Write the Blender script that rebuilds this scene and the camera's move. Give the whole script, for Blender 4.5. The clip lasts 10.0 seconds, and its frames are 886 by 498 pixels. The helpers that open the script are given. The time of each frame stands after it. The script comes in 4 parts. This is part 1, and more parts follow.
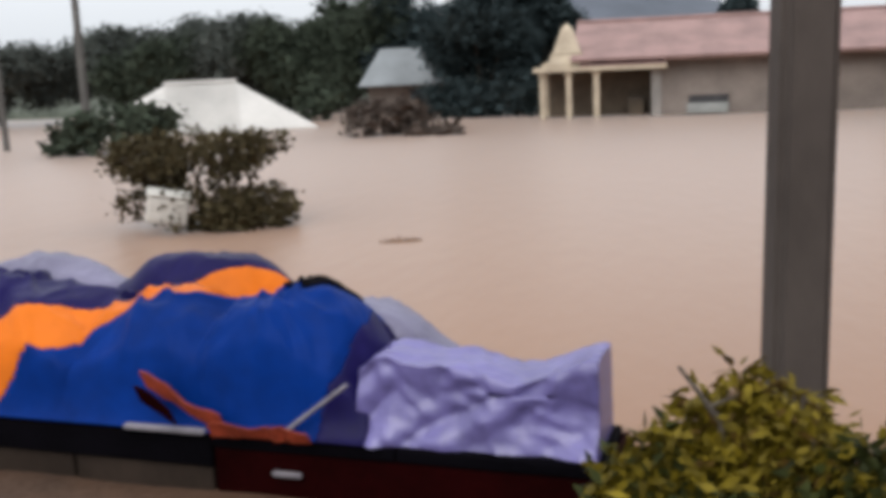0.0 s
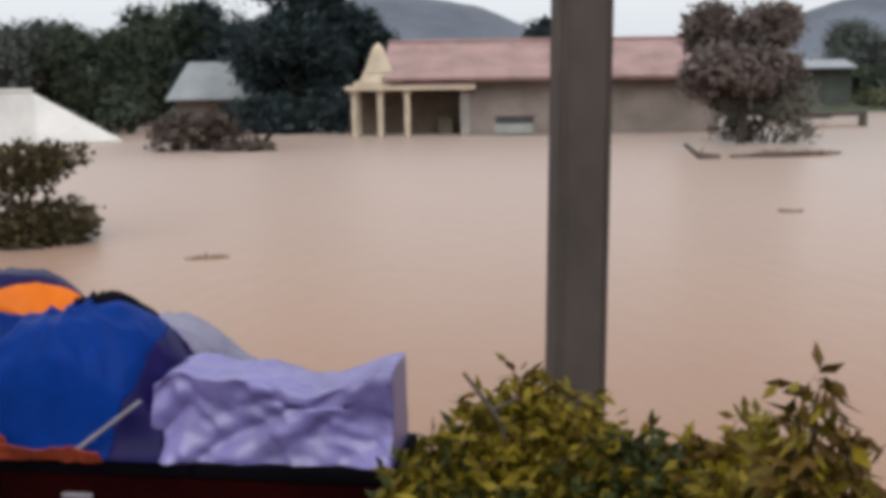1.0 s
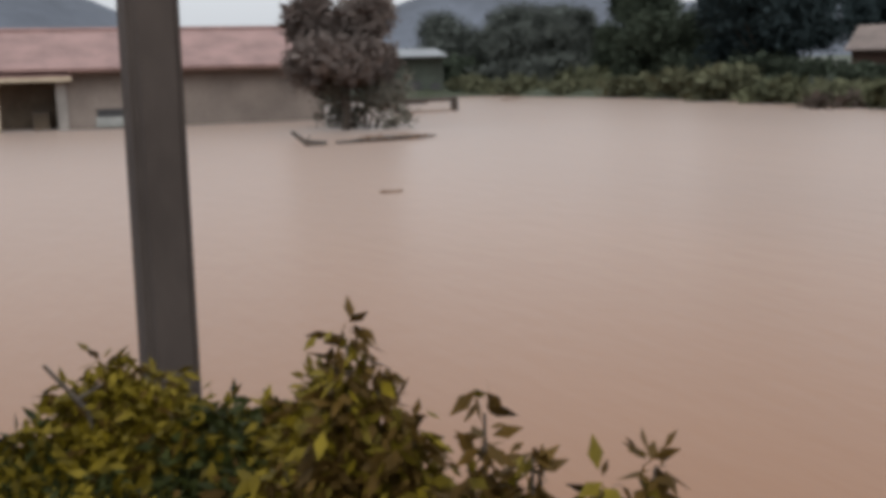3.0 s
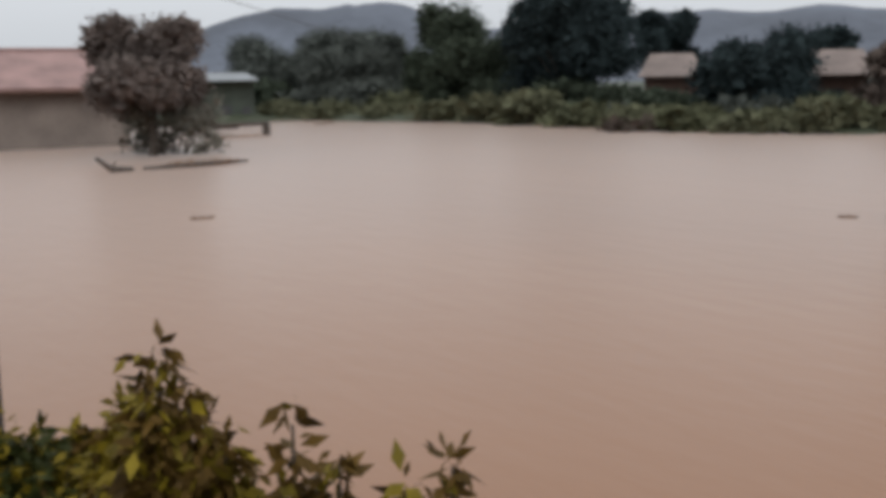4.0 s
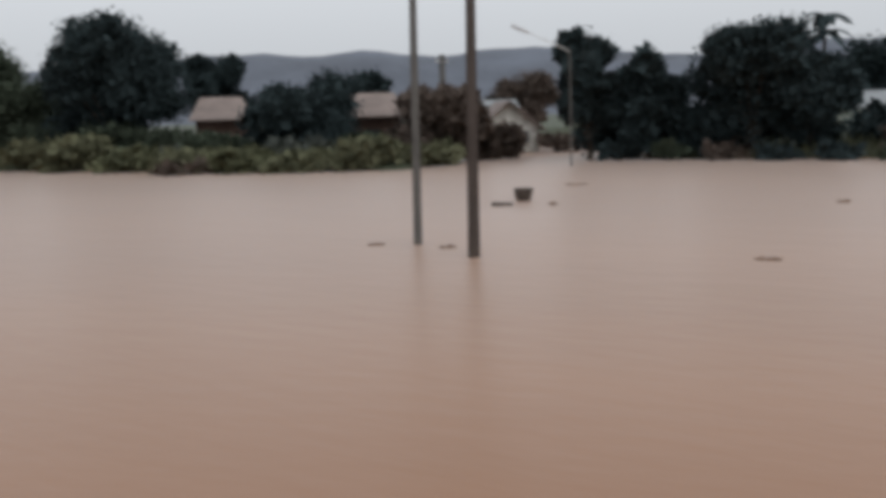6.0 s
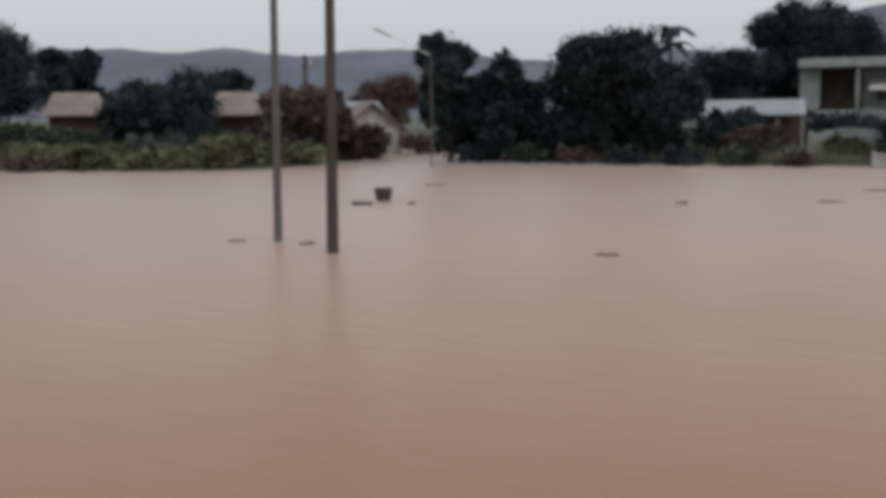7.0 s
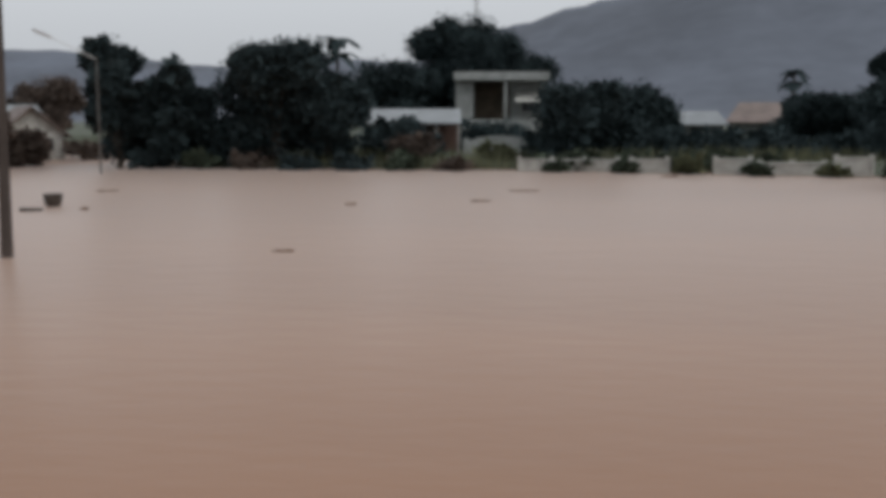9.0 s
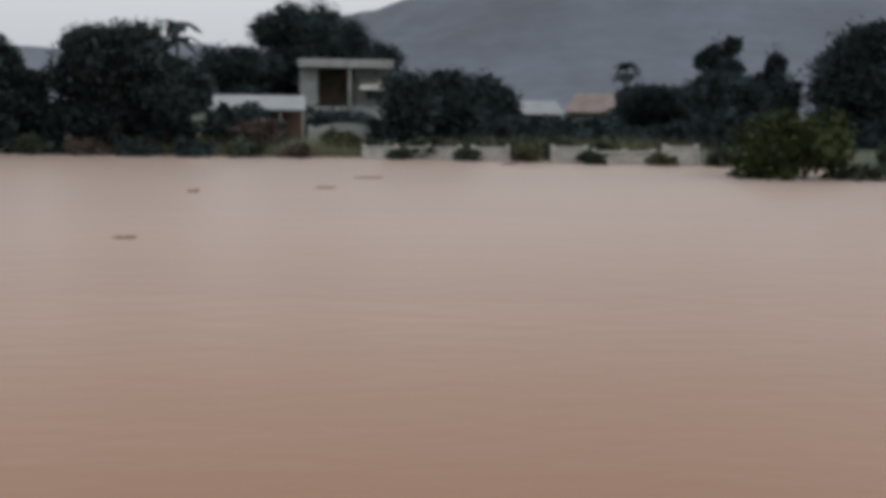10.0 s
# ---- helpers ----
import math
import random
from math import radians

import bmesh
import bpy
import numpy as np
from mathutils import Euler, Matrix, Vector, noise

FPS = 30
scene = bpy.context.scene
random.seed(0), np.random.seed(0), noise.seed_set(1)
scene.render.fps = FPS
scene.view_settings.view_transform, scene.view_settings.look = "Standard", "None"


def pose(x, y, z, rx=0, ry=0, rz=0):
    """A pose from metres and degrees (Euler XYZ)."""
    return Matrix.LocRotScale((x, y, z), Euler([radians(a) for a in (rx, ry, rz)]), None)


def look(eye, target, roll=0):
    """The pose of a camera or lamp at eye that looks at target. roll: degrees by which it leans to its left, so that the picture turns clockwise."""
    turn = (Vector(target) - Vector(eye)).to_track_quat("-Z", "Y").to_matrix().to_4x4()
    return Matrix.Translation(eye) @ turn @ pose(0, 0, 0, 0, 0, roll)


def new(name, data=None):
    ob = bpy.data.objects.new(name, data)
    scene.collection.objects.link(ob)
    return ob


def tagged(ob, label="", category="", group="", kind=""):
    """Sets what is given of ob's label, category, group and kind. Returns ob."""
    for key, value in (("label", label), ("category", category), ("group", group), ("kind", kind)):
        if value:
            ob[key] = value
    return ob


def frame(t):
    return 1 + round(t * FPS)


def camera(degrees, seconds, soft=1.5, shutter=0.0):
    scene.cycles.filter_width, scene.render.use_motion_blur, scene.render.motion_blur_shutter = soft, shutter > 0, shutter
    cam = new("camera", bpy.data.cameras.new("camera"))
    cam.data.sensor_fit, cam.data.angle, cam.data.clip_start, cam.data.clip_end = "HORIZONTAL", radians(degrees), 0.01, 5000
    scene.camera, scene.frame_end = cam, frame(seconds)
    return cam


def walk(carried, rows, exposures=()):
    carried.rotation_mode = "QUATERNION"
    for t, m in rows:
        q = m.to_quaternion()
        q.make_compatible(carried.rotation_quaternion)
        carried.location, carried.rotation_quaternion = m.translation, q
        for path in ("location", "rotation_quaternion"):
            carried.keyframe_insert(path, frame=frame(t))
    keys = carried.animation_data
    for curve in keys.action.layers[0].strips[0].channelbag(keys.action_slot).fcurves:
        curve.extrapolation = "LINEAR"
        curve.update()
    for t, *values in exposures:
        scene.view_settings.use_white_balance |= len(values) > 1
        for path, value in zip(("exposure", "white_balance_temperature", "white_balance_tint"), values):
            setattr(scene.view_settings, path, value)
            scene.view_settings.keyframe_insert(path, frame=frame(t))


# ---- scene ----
cam = camera(47.1, 10.0, soft=5.2, shutter=0.3)
# seconds, eye, yaw, pitch, lean
PATH = [
    (0, (0.002, 0.001, 3.000), 10.64, -10.13, -2.48),
    (0.5, (0.070, -0.045, 3.000), 4.88, -9.72, -1.48),
    (1, (0.098, -0.111, 3.000), 0.00, -9.45, -0.86),
    (1.5, (0.106, -0.179, 3.000), -3.56, -9.27, -1.10),
    (2, (0.200, -0.200, 3.000), -9.75, -8.95, -1.15),
    (2.5, (0.228, -0.340, 3.000), -18.45, -9.62, -1.05),
    (2.7, (0.232, -0.370, 3.000), -19.62, -10.18, -1.30),
    (3.8, (0.240, -0.525, 3.000), -29.30, -9.50, -0.85),
    (4, (0.195, -0.577, 3.017), -31.85, -9.30, -1.05),
    (4.5, (0.155, -0.786, 3.060), -38.71, -8.50, -0.96),
    (5, (0.116, -0.987, 3.110), -45.46, -7.68, -1.12),
    (5.5, (0.003, -1.227, 3.090), -49.21, -7.24, -1.44),
    (6, (-0.133, -1.568, 3.050), -56.10, -7.55, -1.81),
    (6.2, (-0.212, -1.682, 3.047), -57.78, -7.70, -1.10),
    (7.3, (-1.065, -2.240, 3.033), -67.14, -7.56, -0.88),
    (7.5, (-1.236, -2.273, 3.030), -69.94, -7.55, -0.87),
    (8, (-1.757, -2.316, 3.028), -76.44, -7.34, -0.32),
    (8.5, (-2.138, -2.482, 3.026), -79.19, -7.35, 0.07),
    (9, (-2.480, -2.615, 3.024), -82.11, -7.32, -0.01),
    (9.5, (-2.757, -2.691, 3.022), -85.72, -7.58, 0.38),
    (10, (-3.011, -2.708, 3.020), -90.83, -7.95, 0.67),
]


def aimed(eye, yaw, pitch, lean):
    y, p = radians(yaw), radians(pitch)
    ahead = Vector((-math.sin(y) * math.cos(p), math.cos(y) * math.cos(p), math.sin(p)))
    return look(eye, Vector(eye) + ahead, lean)


walk(cam, [(t, aimed(eye, yaw, pitch, lean)) for t, eye, yaw, pitch, lean in PATH],
     exposures=[(0, 0.65), (1.5, 0.50), (2.5, 0.37), (4.5, 0.24), (7.5, 0.01), (9.0, -0.02), (10.0, 0.12)])

# ---- world and light: an overcast, rainy sky ----
world = bpy.data.worlds.new("overcast_sky")
scene.world = world
world.use_nodes = True
wn, wl = world.node_tree.nodes, world.node_tree.links
sky = wn.new("ShaderNodeTexSky")
sky.sky_type, sky.sun_disc = "NISHITA", False
sky.sun_elevation, sky.sun_rotation = radians(50), radians(200)
sky.air_density, sky.dust_density = 1.0, 6.0
grey = wn.new("ShaderNodeHueSaturation")
grey.inputs["Saturation"].default_value = 0.2
wl.new(sky.outputs[0], grey.inputs["Color"])
cloud = wn.new("ShaderNodeMixRGB")
cloud.inputs[0].default_value = 0.75
cloud.inputs[2].default_value = (6.2, 6.5, 6.9, 1)
wl.new(grey.outputs[0], cloud.inputs[1])
# an overcast sky is brighter overhead than at the horizon
coord, split, lift, dome = wn.new("ShaderNodeTexCoord"), wn.new("ShaderNodeSeparateXYZ"), wn.new("ShaderNodeMapRange"), wn.new("ShaderNodeVectorMath")
lift.inputs["From Min"].default_value, lift.inputs["From Max"].default_value = 0.0, 0.9
lift.inputs["To Min"].default_value, lift.inputs["To Max"].default_value = 1.0, 2.0
dome.operation = "SCALE"
wl.new(coord.outputs["Generated"], split.inputs[0])
wl.new(split.outputs["Z"], lift.inputs[0])
wl.new(cloud.outputs[0], dome.inputs[0])
wl.new(lift.outputs[0], dome.inputs["Scale"])
wl.new(dome.outputs[0], wn["Background"].inputs[0])
wn["Background"].inputs[1].default_value = 0.1
sun = new("sun", bpy.data.lights.new("sun", "SUN"))
sun.data.energy, sun.data.angle, sun.data.color = 0.5, radians(40), (1.0, 0.97, 0.93)
sun.matrix_world = look((0, 0, 60), (18, 45, 0))

# ---- materials ----


def material(name, colour, rough=0.8, vary=0.25, scale=3.0, bump=0.0, bump_scale=30.0, island=0.0, metal=0.0, second=None,
             coat=0.0, spec=0.4, stretch=(1, 1, 1), coords="Object"):
    """A surface with variation at two scales, a fine relief and, for leaves, a change from piece to piece."""
    mat = bpy.data.materials.new(name)
    mat.use_nodes = True
    n, l = mat.node_tree.nodes, mat.node_tree.links
    b = n["Principled BSDF"]
    tc, mp = n.new("ShaderNodeTexCoord"), n.new("ShaderNodeMapping")
    mp.inputs["Scale"].default_value = stretch
    l.new(tc.outputs[coords], mp.inputs[0])
    big, small = n.new("ShaderNodeTexNoise"), n.new("ShaderNodeTexNoise")
    big.inputs["Scale"].default_value, big.inputs["Detail"].default_value = scale, 4
    small.inputs["Scale"].default_value, small.inputs["Detail"].default_value = scale * 9, 3
    l.new(mp.outputs[0], big.inputs[0])
    l.new(mp.outputs[0], small.inputs[0])
    add = n.new("ShaderNodeMath")
    add.operation = "MULTIPLY_ADD"
    add.inputs[1].default_value = 0.4
    l.new(small.outputs[0], add.inputs[0])
    l.new(big.outputs[0], add.inputs[2])
    ramp = n.new("ShaderNodeValToRGB")
    lo = [c * (1 - vary) for c in colour]
    hi = [min(1, c * (1 + vary)) for c in (second or colour)]
    ramp.color_ramp.elements[0].position, ramp.color_ramp.elements[1].position = 0.5, 0.9
    ramp.color_ramp.elements[0].color, ramp.color_ramp.elements[1].color = (*lo, 1), (*hi, 1)
    l.new(add.outputs[0], ramp.inputs[0])
    out = ramp.outputs[0]
    if island:
        geo, hsv, rng = n.new("ShaderNodeNewGeometry"), n.new("ShaderNodeHueSaturation"), n.new("ShaderNodeMapRange")
        rng.inputs["To Min"].default_value, rng.inputs["To Max"].default_value = 1 - island, 1 + island
        l.new(geo.outputs["Random Per Island"], rng.inputs[0])
        l.new(rng.outputs[0], hsv.inputs["Value"])
        l.new(out, hsv.inputs["Color"])
        out = hsv.outputs[0]
    l.new(out, b.inputs["Base Color"])
    b.inputs["Roughness"].default_value, b.inputs["Metallic"].default_value = rough, metal
    b.inputs["Coat Weight"].default_value, b.inputs["Specular IOR Level"].default_value = coat, spec
    if bump:
        bn, bp = n.new("ShaderNodeTexNoise"), n.new("ShaderNodeBump")
        bn.inputs["Scale"].default_value, bn.inputs["Detail"].default_value = bump_scale, 5
        l.new(mp.outputs[0], bn.inputs[0])
        bp.inputs["Strength"].default_value, bp.inputs["Distance"].default_value = bump, 0.05
        l.new(bn.outputs[0], bp.inputs["Height"])
        l.new(bp.outputs[0], b.inputs["Normal"])
    return mat


def water_material():
    """Silty flood water: brown and opaque, with a dull, rippled sheen and slow drifts of paler silt."""
    mat = bpy.data.materials.new("flood_water")
    mat.use_nodes = True
    n, l = mat.node_tree.nodes, mat.node_tree.links
    b = n["Principled BSDF"]
    tc, mp = n.new("ShaderNodeTexCoord"), n.new("ShaderNodeMapping")
    mp.inputs["Scale"].default_value = (1, 0.35, 1)
    mp.inputs["Rotation"].default_value = (0, 0, radians(35))
    l.new(tc.outputs["Object"], mp.inputs[0])
    silt, ramp = n.new("ShaderNodeTexNoise"), n.new("ShaderNodeValToRGB")
    silt.inputs["Scale"].default_value, silt.inputs["Detail"].default_value = 0.12, 5
    ramp.color_ramp.elements[0].position, ramp.color_ramp.elements[1].position = 0.3, 0.7
    ramp.color_ramp.elements[0].color, ramp.color_ramp.elements[1].color = (0.178, 0.079, 0.031, 1), (0.212, 0.098, 0.042, 1)
    l.new(mp.outputs[0], silt.inputs[0])
    l.new(silt.outputs[0], ramp.inputs[0])
    l.new(ramp.outputs[0], b.inputs["Base Color"])
    b.inputs["Roughness"].default_value, b.inputs["IOR"].default_value = 0.34, 1.43
    # sheen added to brighten far water, in place of low-angle sky reflection
    b.inputs["Sheen Weight"].default_value, b.inputs["Sheen Roughness"].default_value = 0.80, 0.24
    b.inputs["Sheen Tint"].default_value = (0.965, 0.915, 0.885, 1)
    for scale, strength, before in ((0.7, 0.11, None), (2.6, 0.11, True)):
        w, bp = n.new("ShaderNodeTexNoise"), n.new("ShaderNodeBump")
        w.inputs["Scale"].default_value, w.inputs["Detail"].default_value = scale, 3
        l.new(mp.outputs[0], w.inputs[0])
        bp.inputs["Strength"].default_value, bp.inputs["Distance"].default_value = strength, 0.09
        l.new(w.outputs[0], bp.inputs["Height"])
        if before:
            l.new(last.outputs[0], bp.inputs["Normal"])
        last = bp
    l.new(last.outputs[0], b.inputs["Normal"])
    return mat


WATER = water_material()
MUD = material("muddy_soil", (0.055, 0.027, 0.014), 0.75, 0.3, 0.8, 0.5, 12)
mn, ml = MUD.node_tree.nodes, MUD.node_tree.links
place, reach, turf, cover = mn.new("ShaderNodeTexCoord"), mn.new("ShaderNodeVectorMath"), mn.new("ShaderNodeMapRange"), mn.new("ShaderNodeMixRGB")
reach.operation = "LENGTH"
turf.inputs["From Min"].default_value, turf.inputs["From Max"].default_value = 15, 30
cover.inputs[2].default_value = (0.035, 0.042, 0.022, 1)
soil = mn["Principled BSDF"].inputs["Base Color"].links[0].from_socket
ml.new(place.outputs["Object"], reach.inputs[0])
ml.new(reach.outputs["Value"], turf.inputs[0])
ml.new(turf.outputs[0], cover.inputs[0])
ml.new(soil, cover.inputs[1])
ml.new(cover.outputs[0], mn["Principled BSDF"].inputs["Base Color"])
# dark green forest painted grey-blue: the air's haze is in the colour
HAZED_HILL = material("hazed_forest_hill", (0.073, 0.082, 0.102), 0.95, 0.25, 0.012, 0.3, 0.12)
LEAF_DARK = material("dark_foliage", (0.029, 0.040, 0.042), 0.9, 0.35, 0.35, island=0.08, spec=0.03)
LEAF_GREEN = material("green_foliage", (0.043, 0.053, 0.038), 0.9, 0.4, 0.35, island=0.10, spec=0.03)
LEAF_OLIVE = material("olive_foliage", (0.080, 0.084, 0.050), 0.9, 0.5, 0.4, island=0.12, spec=0.04)
LEAF_BANK = material("light_olive_scrub", (0.098, 0.100, 0.062), 0.9, 0.4, 0.4, island=0.1, spec=0.04)
LEAF_PALE = material("pale_grey_green_foliage", (0.135, 0.128, 0.108), 0.9, 0.35, 0.4, island=0.07, spec=0.04)
LEAF_RUST = material("pale_brown_foliage", (0.132, 0.108, 0.098), 0.9, 0.35, 0.5, island=0.1, spec=0.03)
# green lifted towards grey, so that distance haze sits in the leaf colour
LEAF_HAZED = material("hazed_grey_green_foliage", (0.072, 0.080, 0.072), 0.9, 0.35, 0.3, island=0.08, spec=0.03)
LEAF_RED = material("rusty_foliage", (0.084, 0.066, 0.056), 0.9, 0.35, 0.5, island=0.12, spec=0.04)
LEAF_BRONZE = material("bronze_green_foliage", (0.048, 0.038, 0.019), 0.75, 0.35, 1.2, island=0.2, spec=0.08)
LEAF_YELLOW = material("yellow_green_leaves", (0.096, 0.070, 0.005), 0.6, 0.4, 4.0, island=0.38, spec=0.12)
LEAF_BROWN = material("browned_leaves", (0.062, 0.036, 0.008), 0.65, 0.4, 4.0, island=0.38, spec=0.1)
LEAF_DEEP = material("deep_green_leaves", (0.022, 0.026, 0.006), 0.6, 0.35, 4.0, island=0.4, spec=0.12)
BARK = material("bark", (0.06, 0.048, 0.038), 0.9, 0.3, 4, 0.5, 40)
CONCRETE = material("weathered_concrete", (0.061, 0.049, 0.043), 0.85, 0.2, 1.2, 0.15, 40, stretch=(1, 1, 0.5), spec=0.2)
POLE_GREY = material("dull_grey_concrete", (0.105, 0.100, 0.094), 0.85, 0.2, 1.2, 0.2, 30, stretch=(1, 1, 0.5), spec=0.2)
PALE_CONCRETE = material("pale_concrete", (0.22, 0.205, 0.19), 0.85, 0.2, 1.2, 0.3, 30)
# pale yellow, its saturation lowered to take in some haze
YELLOW_WALL = material("yellow_limewash", (0.41, 0.345, 0.26), 0.85, 0.18, 1.0, 0.2, 20)
WHITE_WALL = material("white_limewash", (0.24, 0.25, 0.24), 0.85, 0.22, 0.8, 0.2, 20)
PALE_WALL = material("pale_washed_wall", (0.33, 0.325, 0.30), 0.85, 0.3, 1.4, 0.3, 12)
LEAF_MOSS = material("moss_green_foliage", (0.030, 0.039, 0.015), 0.75, 0.3, 0.8, island=0.2, spec=0.08)
GREEN_BOARD = material("dark_green_boarding", (0.046, 0.056, 0.044), 0.85, 0.3, 0.8, 0.2, 12)
GREY_WALL = material("bare_grey_render", (0.175, 0.148, 0.130), 0.9, 0.2, 0.6, 0.25, 15)
BRICK_WALL = material("reddish_wall", (0.13, 0.078, 0.062), 0.9, 0.25, 0.8, 0.3, 15)
# dark brown with the shade of recesses painted in; the cabinet doors share it
DARK_INSIDE = material("brown_recess_shade_and_doors", (0.10, 0.078, 0.056), 0.9, 0.3, 1.0)
# faded red, dulled further by haze mixed into the colour
ROOF_RED = material("faded_hazed_red_tiles", (0.215, 0.134, 0.122), 0.8, 0.22, 0.7, 0.5, 12)
ROOF_DULL = material("dull_pinkish_tiles", (0.142, 0.112, 0.100), 0.85, 0.25, 0.7, 0.5, 12)
DRIFTWOOD = material("pale_wet_driftwood", (0.17, 0.108, 0.075), 0.7, 0.3, 3.0, 0.4, 20)
ROOF_GREY = material("grey_metal_sheet", (0.155, 0.166, 0.172), 0.55, 0.2, 0.6, 0.2, 10)
ROOF_WHITE = material("white_fibre_cement", (0.43, 0.41, 0.385), 0.85, 0.12, 0.5, 0.3, 10)
METAL_DARK = material("dark_painted_metal", (0.035, 0.035, 0.038), 0.6, 0.3, 2.0)
GALVANISED = material("galvanised_steel", (0.42, 0.42, 0.42), 0.5, 0.2, 2.0, metal=0.3)
WOOD_WET = material("wet_wood", (0.060, 0.048, 0.040), 0.6, 0.3, 3.0, 0.4, 20)
DEBRIS = material("wet_debris", (0.20, 0.118, 0.070), 0.7, 0.3, 4.0, 0.4, 20)
TARP_BLUE = material("blue_tarpaulin", (0.0004, 0.017, 0.120), 0.48, 0.3, 1.1, 0.10, 8, spec=0.04)
TARP_NAVY = material("navy_tarpaulin", (0.005, 0.003, 0.040), 0.42, 0.3, 1.5, 0.12, 10, spec=0.08)
TARP_ORANGE = material("orange_tarpaulin", (0.50, 0.115, 0.008), 0.45, 0.15, 1.5, 0.12, 10, spec=0.08)
STICK_PALE = material("pale_wood", (0.17, 0.155, 0.17), 0.7, 0.2, 4.0, 0.2, 30, spec=0.1)
TARP_RUST = material("rust_orange_cloth", (0.16, 0.026, 0.011), 0.6, 0.45, 4.0, 0.35, 10, spec=0.15)
TARP_LILAC = material("lilac_plastic_sheet", (0.104, 0.089, 0.232), 0.34, 0.22, 2.5, 0.15, 14, spec=0.55)
TARP_GREY = material("grey_plastic_sheet", (0.135, 0.125, 0.185), 0.45, 0.2, 2.0, 0.4, 10, spec=0.25)
RUBBER = material("black_rubber", (0.0018, 0.0015, 0.0025), 0.8, 0.3, 3.0, 0.2, 30, spec=0.03)
RED_PAINT = material("dark_red_paint", (0.0095, 0.0006, 0.0007), 0.7, 0.35, 3.0, 0.15, 20, spec=0.02)
GREY_BOARD = material("worn_grey_board", (0.024, 0.017, 0.013), 0.85, 0.3, 2.0, 0.2, 20, spec=0.08)
WHITE_FOAM = material("white_foam", (0.52, 0.50, 0.46), 0.8, 0.1, 3.0, 0.2, 20)

# ---- builders ----


def part(name, bm, mat, parent=None, label=""):
    """Links a bmesh as one mesh object, under a thing or a part."""
    me = bpy.data.meshes.new(name)
    bm.to_mesh(me)
    bm.free()
    me.materials.append(mat)
    ob = new(name, me)
    if parent:
        ob.parent = parent
    return tagged(ob, label)


def raw(name, verts, faces, mat, parent=None, label="", smooth=False):
    me = bpy.data.meshes.new(name)
    me.from_pydata(verts, [], faces)
    me.materials.append(mat)
    if smooth:
        me.polygons.foreach_set("use_smooth", [True] * len(me.polygons))
    ob = new(name, me)
    if parent:
        ob.parent = parent
    return tagged(ob, label)


def thing(name, m, label, category, group="", kind=""):
    ob = tagged(new(name), label, category, group, kind)
    ob.empty_display_size = 0.2
    ob.matrix_world = m
    return ob


def block(bm, x0, x1, y0, y1, z0, z1, bevel=0.0):
    made = bmesh.ops.create_cube(bm, size=1, matrix=Matrix.Translation(((x0 + x1) / 2, (y0 + y1) / 2, (z0 + z1) / 2)) @
                                 Matrix.Diagonal((x1 - x0, y1 - y0, z1 - z0, 1)))
    if bevel:
        edges = {e for v in made["verts"] for e in v.link_edges}
        bmesh.ops.bevel(bm, geom=list(edges), offset=bevel, segments=2, affect="EDGES", profile=0.6)
    return bm


def cube(x0, x1, y0, y1, z0, z1, bevel=0.0):
    return block(bmesh.new(), x0, x1, y0, y1, z0, z1, bevel)


def rod(bm, a, b, ra, rb, sides=8):
    """A tapered round bar from a to b."""
    a, b = Vector(a), Vector(b)
    d = b - a
    m = Matrix.Translation((a + b) / 2) @ d.to_track_quat("Z", "Y").to_matrix().to_4x4()
    bmesh.ops.create_cone(bm, cap_ends=True, segments=sides, radius1=ra, radius2=rb, depth=d.length, matrix=m)
    return bm


def slab(bm, corners, thick):
    """A flat plate from its upper corners, given counter-clockwise from above, with a thickness straight down."""
    top = [bm.verts.new(c) for c in corners]
    low = [bm.verts.new((c[0], c[1], c[2] - thick)) for c in corners]
    bm.faces.new(top)
    bm.faces.new(low[::-1])
    for i in range(len(top)):
        j = (i + 1) % len(top)
        bm.faces.new((top[j], top[i], low[i], low[j]))
    return bm


def leaves(rng, centres, radii, count, size, droop=0.0, long=1.0, shell=0.55):
    """Pointed, folded leaves strewn through lobes; returns vertices and faces."""
    k = rng.choice(len(centres), count, p=np.array([r[0] * r[1] + r[0] * r[2] for r in radii]) / sum(r[0] * r[1] + r[0] * r[2] for r in radii))
    d = rng.normal(size=(count, 3))
    d /= np.linalg.norm(d, axis=1)[:, None]
    rad = shell + (1 - shell) * rng.random(count) ** 0.6
    rad *= 1 + 0.22 * rng.normal(size=count).clip(-1.5, 1.6)
    pos = np.array(centres)[k] + d * np.array(radii)[k] * rad[:, None]
    along = d + rng.normal(size=(count, 3)) * 0.8
    along[:, 2] -= droop
    along /= np.linalg.norm(along, axis=1)[:, None]
    side = np.cross(along, rng.normal(size=(count, 3)))
    side /= np.linalg.norm(side, axis=1)[:, None]
    up = np.cross(side, along)
    s = size * (0.6 + 0.8 * rng.random(count))[:, None]
    tip, mid = pos + along * s * long, pos + along * s * long * 0.45 - up * s * 0.12
    v = np.stack([pos, mid + side * s * 0.42 + up * s * 0.15, tip, mid - side * s * 0.42 + up * s * 0.15], 1).reshape(-1, 3)
    f = np.arange(count * 4).reshape(-1, 4)
    return v, np.concatenate([f[:, [0, 1, 2]], f[:, [0, 2, 3]]])


